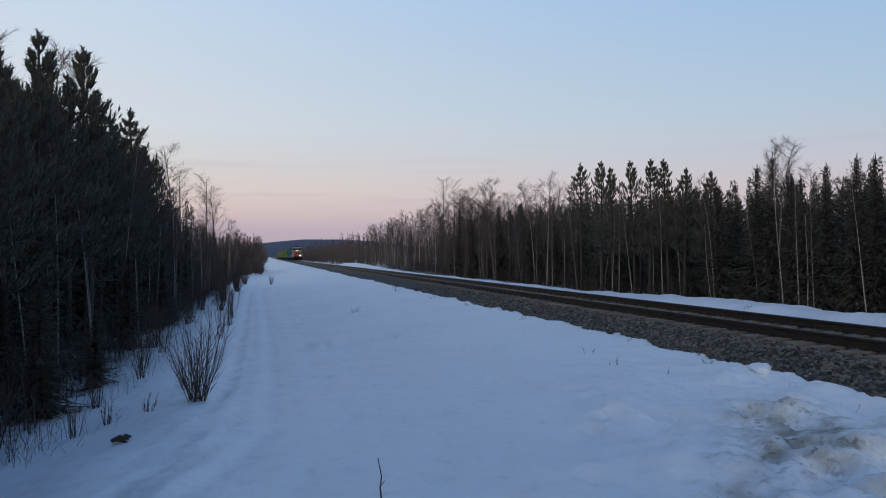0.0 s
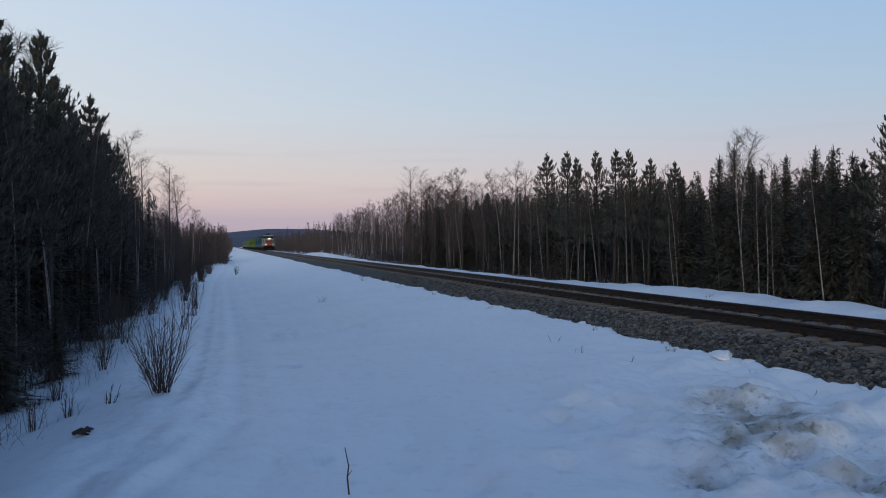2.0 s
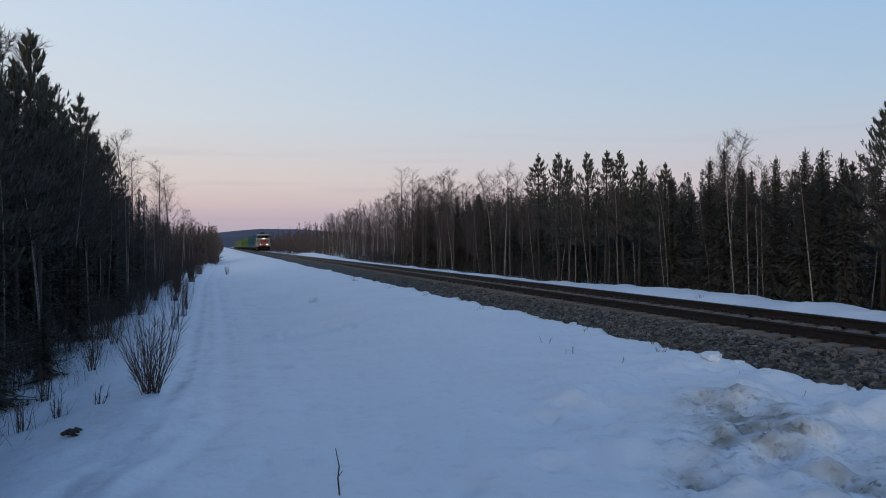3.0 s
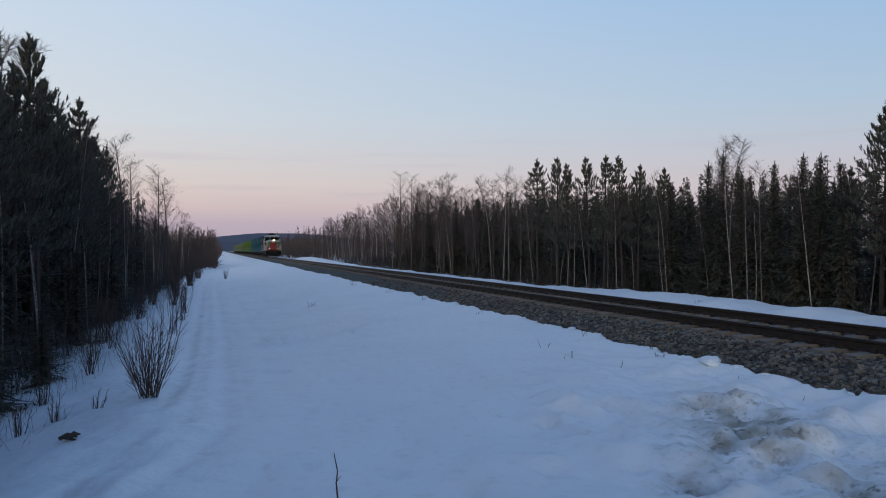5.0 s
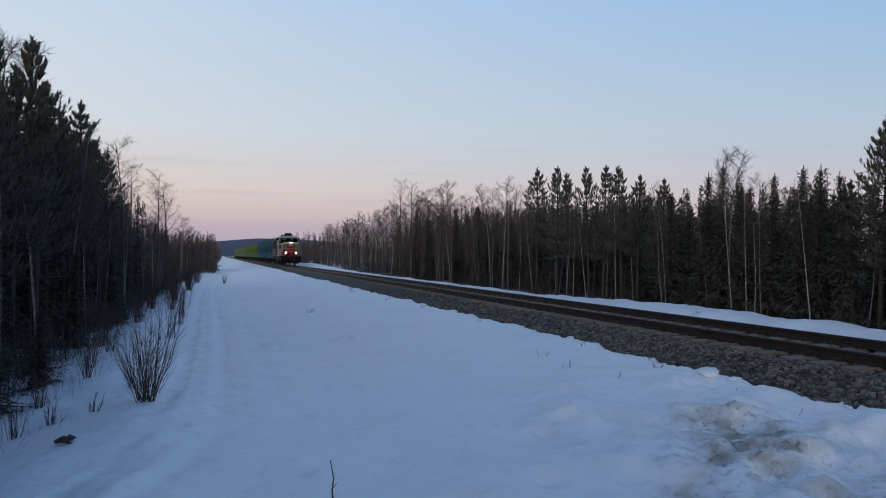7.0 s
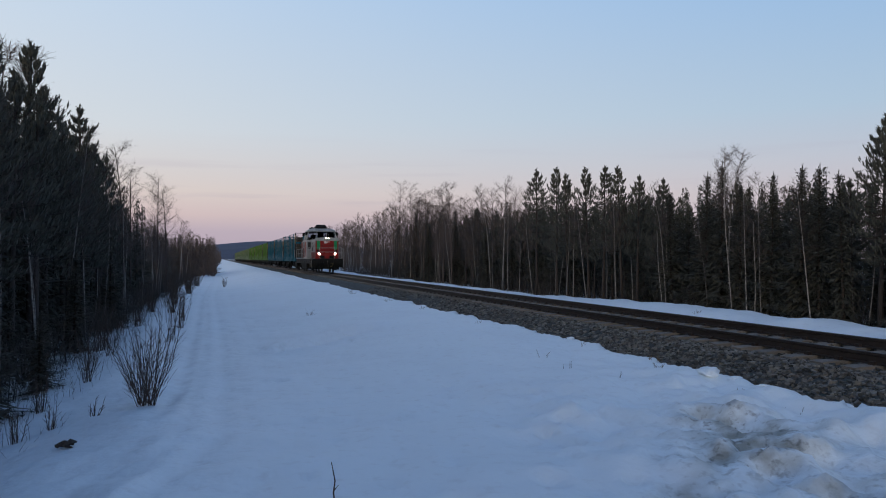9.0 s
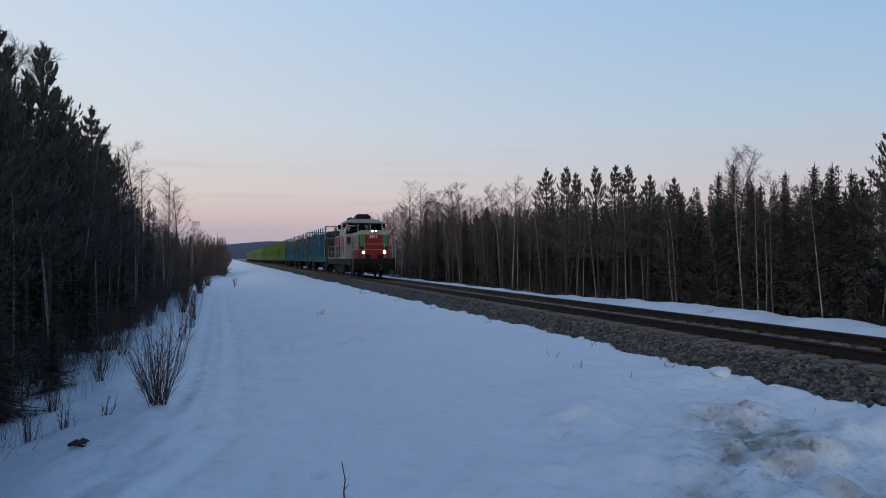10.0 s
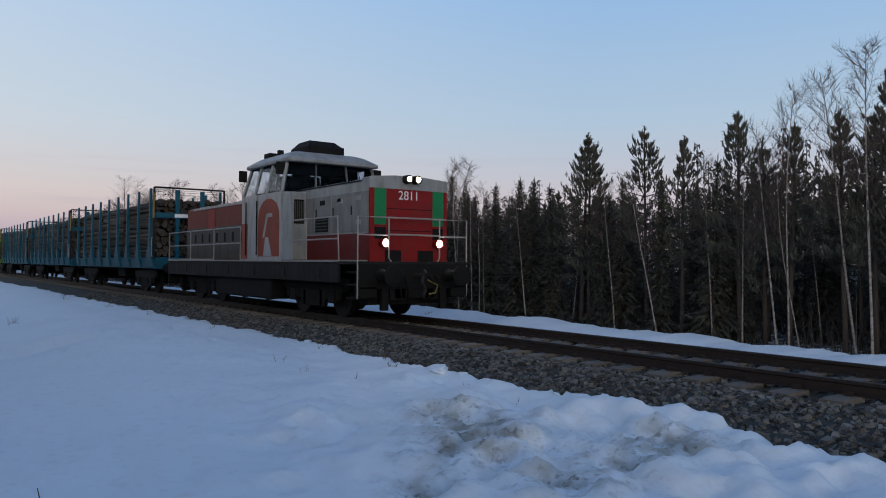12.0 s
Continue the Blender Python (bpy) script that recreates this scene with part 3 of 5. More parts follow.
# the wood beyond the track: trees that stand out, as y along the track, tip height and kind, at its edge
EDGE = [
    (75.0, 9.0, "aspen"), (71.5, 8.2, "aspen"), (66.0, 7.2, "aspen"), (59.2, 7.3, "aspen"), (57.0, 7.0, "aspen"), (52.0, 5.6, "aspen"), (47.0, 6.4, "birch"), (49.0, 6.2, "birch"),
    (41.0, 6.4, "pine"), (37.6, 6.1, "pine"), (34.7, 5.8, "pine"), (36.2, 5.6, "pine"), (32.7, 5.6, "pine"), (30.9, 5.4, "pine"), (30.0, 4.9, "pine"), (27.5, 4.5, "pine"),
    (26.9, 4.1, "spruce"), (25.0, 4.6, "spruce"), (23.4, 5.2, "birch"), (23.8, 4.9, "spruce"), (22.6, 4.0, "spruce"), (21.3, 4.2, "spruce"), (19.9, 4.3, "spruce"),
    (19.2, 4.25, "spruce"), (18.0, 3.9, "spruce"), (17.0, 5.3, "pine"), (16.6, 5.2, "pine"), (14.4, 5.15, "pine"), (13.0, 4.7, "pine"),
    (11.3, 5.1, "pine"), (10.7, 4.4, "pine"), (7.6, 5.6, "pine"), (6.8, 5.8, "pine"),
    (9.9, 4.6, "pine"), (8.6, 4.7, "pine"), (8.0, 4.6, "pine"), (12.0, 4.2, "spruce"), (13.7, 3.8, "spruce"), (15.2, 3.9, "spruce"), (16.0, 3.7, "spruce"),
]
WOOD = "wood beyond the track"
for y, top, kind in EDGE:
    plant(kind, 8.0 + rng.uniform(-0.25, 0.25), y, top, WOOD, 0.95 if kind in ("pine", "spruce") else 1.1)
for i in range(18):
    x, y = rng.uniform(8.2, 11.5), 49 + 33 * (i + rng.random()) / 18
    plant("aspen", x, y, 1.33 + (x + 9.73) / 17.73 * rng.uniform(3.8, 4.6 + 0.05 * (y - 49)), WOOD, 1.2)
# pale birch stems that stand out before the dark wood: y, tip height, lean
for y, top, lean in ((14.95, 3.9, 9), (13.42, 4.1, 13), (11.71, 4.2, 4), (10.86, 3.6, 3), (9.93, 4.6, 5), (9.66, 5.4, 1), (8.09, 5.7, 6), (7.77, 6.2, 1), (9.36, 3.4, 10), (22.46, 5.0, 1), (21.7, 3.6, 6),
                     (20.96, 4.2, 6), (18.76, 3.6, 6), (26.52, 4.3, -1), (30.47, 3.9, -2), (33.33, 4.0, 3), (34.83, 4.2, 1), (43.77, 4.8, 1), (39.97, 4.2, 1), (97.0, 5.2, 4)):
    plant("birch", 7.4, y, top, WOOD, 0.9, lean)


def limit(y):
    return 2.15 + 0.45 * smooth01(24, 33, y) + max(0.0, y - 33) * 0.035 if y < 70 else 4.2


for i in range(120):
    y = 3.0 + 72 * (i + rng.random()) / 120
    x = rng.choice((rng.uniform(8.4, 10.5), rng.uniform(9.0, 15.5)))
    kind = rng.choice(("pine", "pine", "spruce", "spruce", "birch")) if y < 44 else rng.choice(("aspen", "spruce", "pine", "aspen", "spruce"))
    plant(kind, x, y, 1.33 + (x + 9.73) / 17.73 * limit(y) * rng.uniform(0.74, 1.06), WOOD, 1.0)
for i in range(22):
    y = 16.0 + 54 * ((i + rng.random()) / 22) ** 1.1
    plant("sapling", rng.uniform(7.2, 8.6), y, rng.uniform(2.2, 4.2), WOOD)
for i in range(60):
    y = 75 + 75 * (i + rng.random()) / 60
    x = rng.uniform(7.2, 14)
    plant(rng.choice(("aspen", "birch", "birch")), x, y, 1.33 + (x + 9.73) / 17.73 * rng.uniform(3.6, 5.6), WOOD)

# the wood beside the trail: x, y, tip height, kind
TRAIL_EDGE = [
    (-14.2, 16.85, 5.8, "pine"), (-14.2, 20.9, 6.5, "pine"), (-14.2, 28.5, 6.35, "pine"), (-14.2, 14.7, 4.9, "pine"), (-14.2, 25.0, 5.4, "pine"), (-14.3, 22.9, 5.8, "pine"), (-14.2, 33.6, 5.3, "pine"),
    (-14.0, 15.8, 4.8, "pine"), (-14.1, 18.6, 5.2, "pine"), (-13.9, 20.0, 5.0, "pine"), (-14.0, 27.0, 5.2, "pine"), (-14.0, 30.6, 5.2, "pine"), (-13.8, 12.9, 3.6, "pine"), (-13.9, 24.0, 4.4, "pine"),
    (-15.3, 22.3, 6.9, "birch"), (-15.2, 23.5, 7.0, "birch"), (-14.2, 40.9, 6.9, "aspen"), (-13.5, 52.0, 6.5, "aspen"), (-13.3, 58.0, 6.3, "aspen"), (-14.4, 45.0, 6.2, "aspen"),
    (-13.7, 15.2, 2.2, "spruce"), (-13.6, 13.0, 0.1, "spruce"), (-13.3, 13.7, -0.1, "spruce"), (-14.0, 13.9, 1.0, "spruce"), (-14.3, 12.5, 0.8, "spruce"), (-13.9, 17.5, 0.8, "spruce"),
    (-14.1, 21.0, 1.0, "spruce"), (-14.3, 25.5, 1.2, "spruce"), (-14.5, 19.0, 2.6, "spruce"), (-14.6, 23.0, 3.0, "spruce"), (-14.8, 28.0, 3.2, "spruce"), (-14.5, 15.5, 2.6, "spruce"), (-14.5, 33.0, 3.0, "spruce"),
    (-14.6, 37.0, 3.0, "spruce"),
]
SIDE = "wood beside the trail"
for x, y, top, lean in ((-13.7, 14.3, 4.0, 3), (-13.65, 15.9, 4.3, 5), (-13.5, 18.4, 4.4, 2), (-13.6, 21.5, 4.6, 5), (-13.5, 24.5, 4.2, 3), (-13.55, 28.5, 4.6, 4), (-13.4, 33.0, 4.2, 2)):
    plant("birch", x, y, top, SIDE, 0.8, lean)
for x, y, top, kind in TRAIL_EDGE:
    plant(kind, x, y, top, SIDE, 1.2 if kind == "aspen" else 1.0)
for i in range(64):
    y = 7.0 + 46 * (i + rng.random()) / 64
    x = -14.8 - 7.0 * rng.random() ** 1.2
    deep = -9.73 - x
    cap = 0.84 if deep / y > 0.14 else max(0.5, 0.84 - 6.5 * (0.14 - deep / y))
    plant(rng.choice(("pine", "pine", "spruce", "birch" if y > 24 else "spruce")), x, y, 1.33 + deep * cap * rng.uniform(0.62, 1.0), SIDE)
for i in range(26):
    plant("sapling", rng.uniform(-15.0, -13.3), 11 + 50 * (i + rng.random()) / 26, rng.uniform(1.8, 3.8), SIDE)
for i in range(40):
    y = 56 + 55 * (i + rng.random()) / 40
    plant(rng.choice(("birch", "aspen", "spruce")), rng.uniform(-19, -13.2), y, rng.uniform(3.0, 5.2), SIDE)
for i in range(22):
    y = 108 + 40 * (i + rng.random()) / 22
    plant(rng.choice(("birch", "aspen")), rng.uniform(-15, -10.3), y, rng.uniform(3.6, 5.6), SIDE)


def far_woods(name, label, spots):
    """Trees too far and too many to count: thin stems and sprays of twigs."""
    r = random.Random(hash(len(spots)) % 97)
    b = Build()
    for x, y, top in spots:
        z = ground_z(x, y) - 0.1
        base, tip = Vector((x, y, z)), Vector((x + r.uniform(-0.3, 0.3), y, top))
        b.blade(base, tip, 0.06, Vector((1, 0, 0)))
        for _ in range(46):
            s = r.uniform(0.05, 0.97)
            p = base.lerp(tip, s)
            d = turned(r.uniform(0, 6.28), r.uniform(0.1, 1.2))
            b.blade(p, p + d * (top - z) * 0.22 * (1.15 - s) * r.uniform(0.5, 1.3), 0.05, Vector((d.z, 0, -d.x)).normalized())
    ob = part(name, b, M["twig"])
    tagged(ob, label, "far woods", kind="stuff")


spots = []
for i in range(1000):
    y = 145 + 650 * ((i + rng.random()) / 1000) ** 1.3
    spots.append((rng.uniform(7 - 2.5 * smooth01(300, 600, y), 30), y, rng.uniform(4.5, 7.5)))
for i in range(260):
    y = 15 + 150 * rng.random()
    x = rng.uniform(15, 32)
    spots.append((x, y, 1.33 + (x + 9.73) / 17.73 * (limit(y) if y < 75 else 4.6) * rng.uniform(0.5, 0.85)))
far_woods("far_woods_beyond", "brown leafless woods far along the railway", spots)
spots = []
for i in range(260):
    y = 140 + 600 * ((i + rng.random()) / 260) ** 1.3
    spots.append((rng.uniform(-30, -10.2 + 2.0 * smooth01(160, 500, y)), y, rng.uniform(3.8, 6.6)))
for i in range(200):
    y = 8 + 130 * rng.random()
    spots.append((rng.uniform(-36, -19), y, rng.uniform(5.0, 7.5)))
for i in range(190):
    spots.append((rng.uniform(-17, -10.2), 107 + 22 * rng.random(), rng.uniform(2.2, 4.6)))
far_woods("far_woods_beside", "brown leafless woods behind the trail", spots)


def undergrowth(name, label, spots, mat, tall, blades=18, width=0.012):
    r = random.Random(len(spots))
    b = Build()
    for x, y in spots:
        base = Vector((x, y, ground_z(x, y) - 0.05))
        for _ in range(blades):
            d = turned(r.uniform(0, 6.28), r.uniform(0.7, 1.5))
            p = base + Vector((r.uniform(-0.5, 0.5), r.uniform(-0.5, 0.5), 0))
            e = p + d * tall * r.uniform(0.35, 1.1)
            b.blade(p, e, width, Vector((d.y, -d.x, 0.01)).normalized())
            q = p.lerp(e, 0.6)
            w = (d + turned(r.uniform(0, 6.28), 0.6)).normalized()
            b.blade(q, q + w * tall * 0.3, width * 0.75, w.orthogonal().normalized())
    tagged(part(name, b, mat), label, "undergrowth", kind="stuff")


def inner_woods(name, label, spots):
    """The crowded conifers deep in a wood, past counting: stems and drooping sprays."""
    r = random.Random(len(spots) + 1)
    b = Build()
    for x, y, top in spots:
        z = ground_z(x, y) - 0.1
        tall = top - z
        base, tip = Vector((x, y, z)), Vector((x + r.uniform(-0.2, 0.2), y + r.uniform(-0.2, 0.2), top))
        b.tube([base, tip], [0.06, 0.01], 4, False)
        for _ in range(int(70 + 16 * tall)):
            s = r.uniform(0.06, 1.0) ** 0.9
            p = base.lerp(tip, s)
            d = turned(r.uniform(0, 6.28), r.uniform(-0.5, 0.35) + 0.5 * s)
            e = p + d * (0.16 * tall * (1.06 - s) + 0.12) * r.uniform(0.5, 1.2)
            b.blade(p, e, 0.035 + 0.03 * (1 - s), Vector((-d.y, d.x, r.uniform(-0.6, 0.6))).normalized())
            b.blade(p.lerp(e, 0.5), p.lerp(e, 0.9) - UP * 0.18, 0.035, d)
    tagged(part(name, b, M["spruce"]), label, "conifer wood", kind="stuff")


spots = []
for i in range(640):
    y = 1.0 + 82 * rng.random()
    x = 9.0 + 20 * rng.random() ** 1.3
    spots.append((x, y, 1.33 + (x + 9.73) / 17.73 * limit(y) * rng.uniform(0.58, 0.98) * (0.9 if y > 45 else 1)))
for i in range(34):
    y = rng.uniform(2, 16)
    x = rng.uniform(9.2, 16)
    spots.append((x, y, 1.33 + (x + 9.73) / 17.73 * rng.uniform(2.0, 3.4)))
for i in range(120):
    spots.append((rng.uniform(9, 30), rng.uniform(-70, -26), rng.uniform(4.0, 6.5)))
inner_woods("inner_woods_beyond", "dense dark conifers inside the wood beyond the track", spots)
spots = [(-14.4 - 15 * rng.random() ** 1.2, 6 + 50 * rng.random(), rng.uniform(2.8, 5.0)) for i in range(480)]
# unseen trees out of view, added to keep the glow off the trail
spots += [(-13.2 - 16 * rng.random() ** 1.5, rng.uniform(-7, 5), rng.uniform(5.5, 8.0)) for i in range(120)]
inner_woods("inner_woods_beside", "dense dark conifers inside the wood beside the trail, with unseen trees added for shade", spots)

undergrowth("undergrowth_beyond", "dark brushwood under the trees beyond the track",
            [(rng.uniform(7.6, 22), 4 + 110 * rng.random() ** 1.4) for _ in range(1500)], M["brush"], 1.9)
undergrowth("undergrowth_beside", "dark brushwood under the trees beside the trail",
            [(-13.3 - 9 * rng.random() ** 1.2, 7 + 95 * rng.random() ** 1.4) for _ in range(1300)], M["brush"], 1.3)

undergrowth("undergrowth_fringe", "dry brush and twigs along the edge of the wood",
            [(-11.9 - 1.6 * rng.random() ** 0.6, 9.5 + 50 * rng.random() ** 1.5) for _ in range(330)], M["brush"], 0.55, 8, 0.004)
for x, y, top in ((-12.75, 14.8, 0.35), (-13.0, 12.4, 1.0), (-13.3, 21.5, 1.4), (-13.4, 29.0, 1.7)):
    plant("spruce", x, y, top, SIDE, 1.5)

# shrubs along the trail: x, y, height, stems, spread
BUSH = "willow shrubs along the trail"
for i, (x, y, h, n, sp) in enumerate(((-10.68, 11.3, 1.25, 50, 0.85), (-10.95, 21.5, 1.25, 12, 0.5), (-10.9, 25.5, 1.3, 12, 0.5), (-11.0, 29.0, 1.5, 16, 0.5), (-11.95, 14.6, 0.85, 12, 0.6),
                                      (-12.2, 16.5, 0.9, 10, 0.6), (-12.2, 19.5, 1.0, 12, 0.6), (-12.2, 12.2, 0.7, 10, 0.4), (-11.75, 10.6, 0.42, 8, 0.5), (-12.1, 10.3, 0.5, 9, 0.5),
                                      (-11.3, 10.9, 0.3, 7, 0.6), (-12.6, 21.0, 1.3, 24, 0.4), (-11.6, 33.0, 1.5, 36, 0.4), (-11.8, 40.0, 1.7, 50, 0.5), (-12.2, 46.0, 2.2, 70, 0.5), (-11.6, 52.0, 2.0, 70, 0.5),
                                      (-11.9, 60.0, 2.4, 80, 0.5), (-11.5, 68.0, 2.2, 70, 0.5), (-12.4, 28.0, 1.2, 26, 0.5), (-12.5, 35.0, 1.6, 40, 0.5), (-9.3, 64.0, 0.9, 20, 0.5))):
    ob = part("willow_shrub", shrub_parts(200 + i, h, n, sp), M["shrub"], at=pose(x, y, ground_z(x, y)))
    tagged(ob, "leafless brown willow shrub rising out of the snow", "shrub", BUSH)


def small_growth():
    """Single stalks and tufts that stick out of the snow."""
    r = random.Random(3)
    twig = Build().tube([(0, 0, -0.05), (-0.015, 0, 0.12), (-0.005, 0.0, 0.20), (-0.03, 0, 0.33)], [0.007, 0.006, 0.005, 0.003], 5)
    twig.tube([(-0.012, 0, 0.13), (0.02, 0, 0.17)], [0.004, 0.002], 4)
    tagged(part("lone_twig", twig, M["shrub"], at=pose(-8.95, 5.25, ground_z(-8.95, 5.25))), "single thin brown twig standing in the snow", "twig")
    for x, y, n, tall in ((-6.7, 26.5, 10, 0.28), (-4.5, 10.8, 3, 0.16), (-4.35, 12.1, 3, 0.18), (-4.2, 9.9, 2, 0.15), (-3.6, 36.0, 12, 0.25), (-3.3, 38.5, 10, 0.22), (-3.4, 29.0, 8, 0.2), (-3.2, 24.5, 8, 0.2),
                          (-3.35, 18.5, 8, 0.12), (-3.0, 13.2, 7, 0.12), (-3.3, 10.2, 9, 0.12), (-2.75, 11.15, 14, 0.13), (-3.35, 7.2, 3, 0.15), (-3.2, 8.4, 3, 0.12), (-7.1, 11.0, 2, 0.06), (3.3, 18.6, 12, 0.14), (3.2, 16.9, 8, 0.10)):
        clump = new("dead_grass_tuft")
        clump.matrix_basis = pose(x, y, ground_z(x, y))
        for _ in range(n):
            a = r.uniform(0, 6.28)
            p = Vector((r.uniform(-0.1, 0.1), r.uniform(-0.1, 0.1), -0.03))
            part("stalk", Build().tube([p, p + turned(a, r.uniform(0.5, 1.4)) * tall * r.uniform(0.5, 1.1)], [0.005, 0.002], 3, False), M["grass"] if n > 5 else M["shrub"], clump)
        tagged(clump, "dry stalks sticking out of the snow", "grass tuft", "stalks in the snow")
    bm = bmesh.new()
    bmesh.ops.create_icosphere(bm, subdivisions=4, radius=1)
    for v in bm.verts:
        n = 1 + 0.28 * noise.noise(v.co * 1.7) + 0.12 * noise.noise(v.co * 5) + 0.05 * noise.noise(v.co * 11)
        v.co = Vector((v.co.x * 0.20, v.co.y * 0.34, v.co.z * 0.10)) * n
    me = bpy.data.meshes.new("snow_clod")
    bm.to_mesh(me)
    bm.free()
    me.materials.append(M["snow"])
    me.polygons.foreach_set("use_smooth", [True] * len(me.polygons))
    for x, y, size in ((-2.92, 9.45, 0.80), (-2.78, 9.05, 0.42), (-2.98, 9.95, 0.5), (-2.76, 8.5, 0.28), (-2.9, 11.3, 0.32), (-2.75, 7.1, 0.26), (-2.6, 14.6, 0.4), (-2.85, 6.0, 0.34), (-2.65, 17.8, 0.35), (-2.7, 21.0, 0.4), (-2.5, 5.2, 0.3), (-2.8, 26.0, 0.45)):
        at = pose(x, y, -0.40 + 0.11 * size, 0, 0, 25 + 70 * y) @ Matrix.Diagonal((size, size, size, 1))
        tagged(part("snow_clod", me, None, at=at), "lump of old snow lying on the ballast edge", "snow lump", "snow lumps by the ballast")
    wood = Build()
    for k in range(4):
        a, w = 0.5 * k - 0.8, r.uniform(0.08, 0.12)
        p = Vector((r.uniform(-0.06, 0.06), r.uniform(-0.05, 0.05), 0.012 * k))
        wood.tube([p - turned(a, 0.1) * w, p + Vector((0, 0, 0.025)), p + turned(a + 0.3, 0.0) * w], [0.014, 0.028, 0.010], 6)
    tagged(part("fallen_branch", wood, M["brush"], at=pose(-11.25, 8.9, ground_z(-11.25, 8.9) + 0.01)), "dark bits of rotten branch in the snow", "dead wood")


small_growth()


# ---- train ----
def paint(name, color, rough=0.45, streaks=0.35, amount=0.3):
    return material(name, color, rough, spots=tuple(c * 0.55 + 0.01 for c in color), scale=2.2, amount=amount, streaks=streaks, bump=0.002, bump_scale=8)


M.update(
    panel=paint("dull_grey_panels", (0.205, 0.205, 0.20), 0.5, 0.55, 0.5), silver=paint("grey_white_paint", (0.27, 0.285, 0.29), 0.4, 0.5), dull=paint("dirty_grey_doors", (0.065, 0.06, 0.056), 0.55, 0.6), white=paint("white_paint", (0.32, 0.325, 0.325), 0.4, 0.55), red=paint("dark_red_paint", (0.21, 0.008, 0.008)),
    orange=paint("faded_orange_red_paint", (0.24, 0.045, 0.026), 0.5, 0.5), green=paint("signal_green_paint", (0.006, 0.21, 0.075)),
    chassis=paint("dirty_grey_frame", (0.0135, 0.013, 0.0135), 0.8, 0.5), black=material("sooty_black", (0.009, 0.0088, 0.0085), 0.8, scale=4, amount=0.4),
    steel=material("wheel_steel", (0.035, 0.03, 0.028), 0.6, 0.5, scale=5, amount=0.5), handrail=paint("pale_handrail", (0.30, 0.29, 0.28), 0.5, 0.3),
    lamp=material("lit_headlight", (1, 0.9, 0.7), 0.3, emit=((1.0, 0.86, 0.70), 110.0)),
    toplamp=material("lit_top_lamp", (1, 0.9, 0.7), 0.3, emit=((1.0, 0.80, 0.52), 10.0)),
    blue=paint("wagon_blue", (0.004, 0.080, 0.125), 0.5, 0.3), lime=paint("wagon_green", (0.062, 0.140, 0.017), 0.5, 0.3), pale=paint("wagon_pale_green", (0.105, 0.155, 0.078), 0.5, 0.3),
    log=material("log_bark", (0.066, 0.05, 0.04), 0.9, spots=(0.045, 0.036, 0.031), scale=3, amount=0.7, bump=0.02, bump_scale=14, island=0.75),
    logend=material("sawn_log_end", (0.052, 0.041, 0.032), 0.85, spots=(0.028, 0.023, 0.02), scale=8, amount=0.5, island=0.35), sign=paint("white_lettering", (0.72, 0.72, 0.72), 0.5, 0.1, 0.1),
)
M["ochre"] = material("ochre_rubber", (0.20, 0.15, 0.04), 0.7)
M["grimy_red"] = paint("grimy_dark_red_paint", (0.12, 0.010, 0.009), 0.55, 0.5)
M["rust"] = paint("faded_rust_red_paint", (0.15, 0.028, 0.018), 0.55, 0.5)
M["clear"] = material("cab_side_glass", (0.75, 0.8, 0.85), 0.03)
M["tinted"] = material("tinted_windscreen", (0.55, 0.64, 0.74), 0.03)
for key in ("clear", "tinted"):
    M[key].node_tree.nodes["Principled BSDF"].inputs["Transmission Weight"].default_value = 1.0
    M[key].node_tree.nodes["Principled BSDF"].inputs["IOR"].default_value = 1.12

for key in ("grimy_red", "rust", "panel", "silver", "dull", "white", "red", "orange", "green", "chassis", "black", "handrail", "blue", "lime", "pale", "steel"):
    M[key].node_tree.nodes["Principled BSDF"].inputs["Specular IOR Level"].default_value = 0.18


def bar(path, r=0.018, n=6):
    return Build().tube(path, r, n)


def wheelset(parent, y, radius, name="wheelset"):
    b = Build()
    b.lathe([(-0.9, 0.07), (0.9, 0.07)], (0, 0, 0), "x", 10)
    for s in (-1, 1):
        c = s * 0.80
        b.lathe([(c - 0.065, radius * 0.4), (c - 0.065, radius), (c + 0.055, radius * 0.985), (c + 0.055, radius * 0.83), (c + 0.02, radius * 0.78), (c + 0.02, radius * 0.3),
                 (c + 0.09, radius * 0.25), (c + 0.09, 0.03)], (0, 0, 0), "x", 28)
        for k in range(4):
            a = k * math.pi / 2
            b.box(c + 0.02, c + 0.05, math.cos(a) * radius * 0.55 - 0.05, math.cos(a) * radius * 0.55 + 0.05, math.sin(a) * radius * 0.55 - 0.05, math.sin(a) * radius * 0.55 + 0.05)
    return part(name, b, M["steel"], parent, at=pose(0, y, radius))


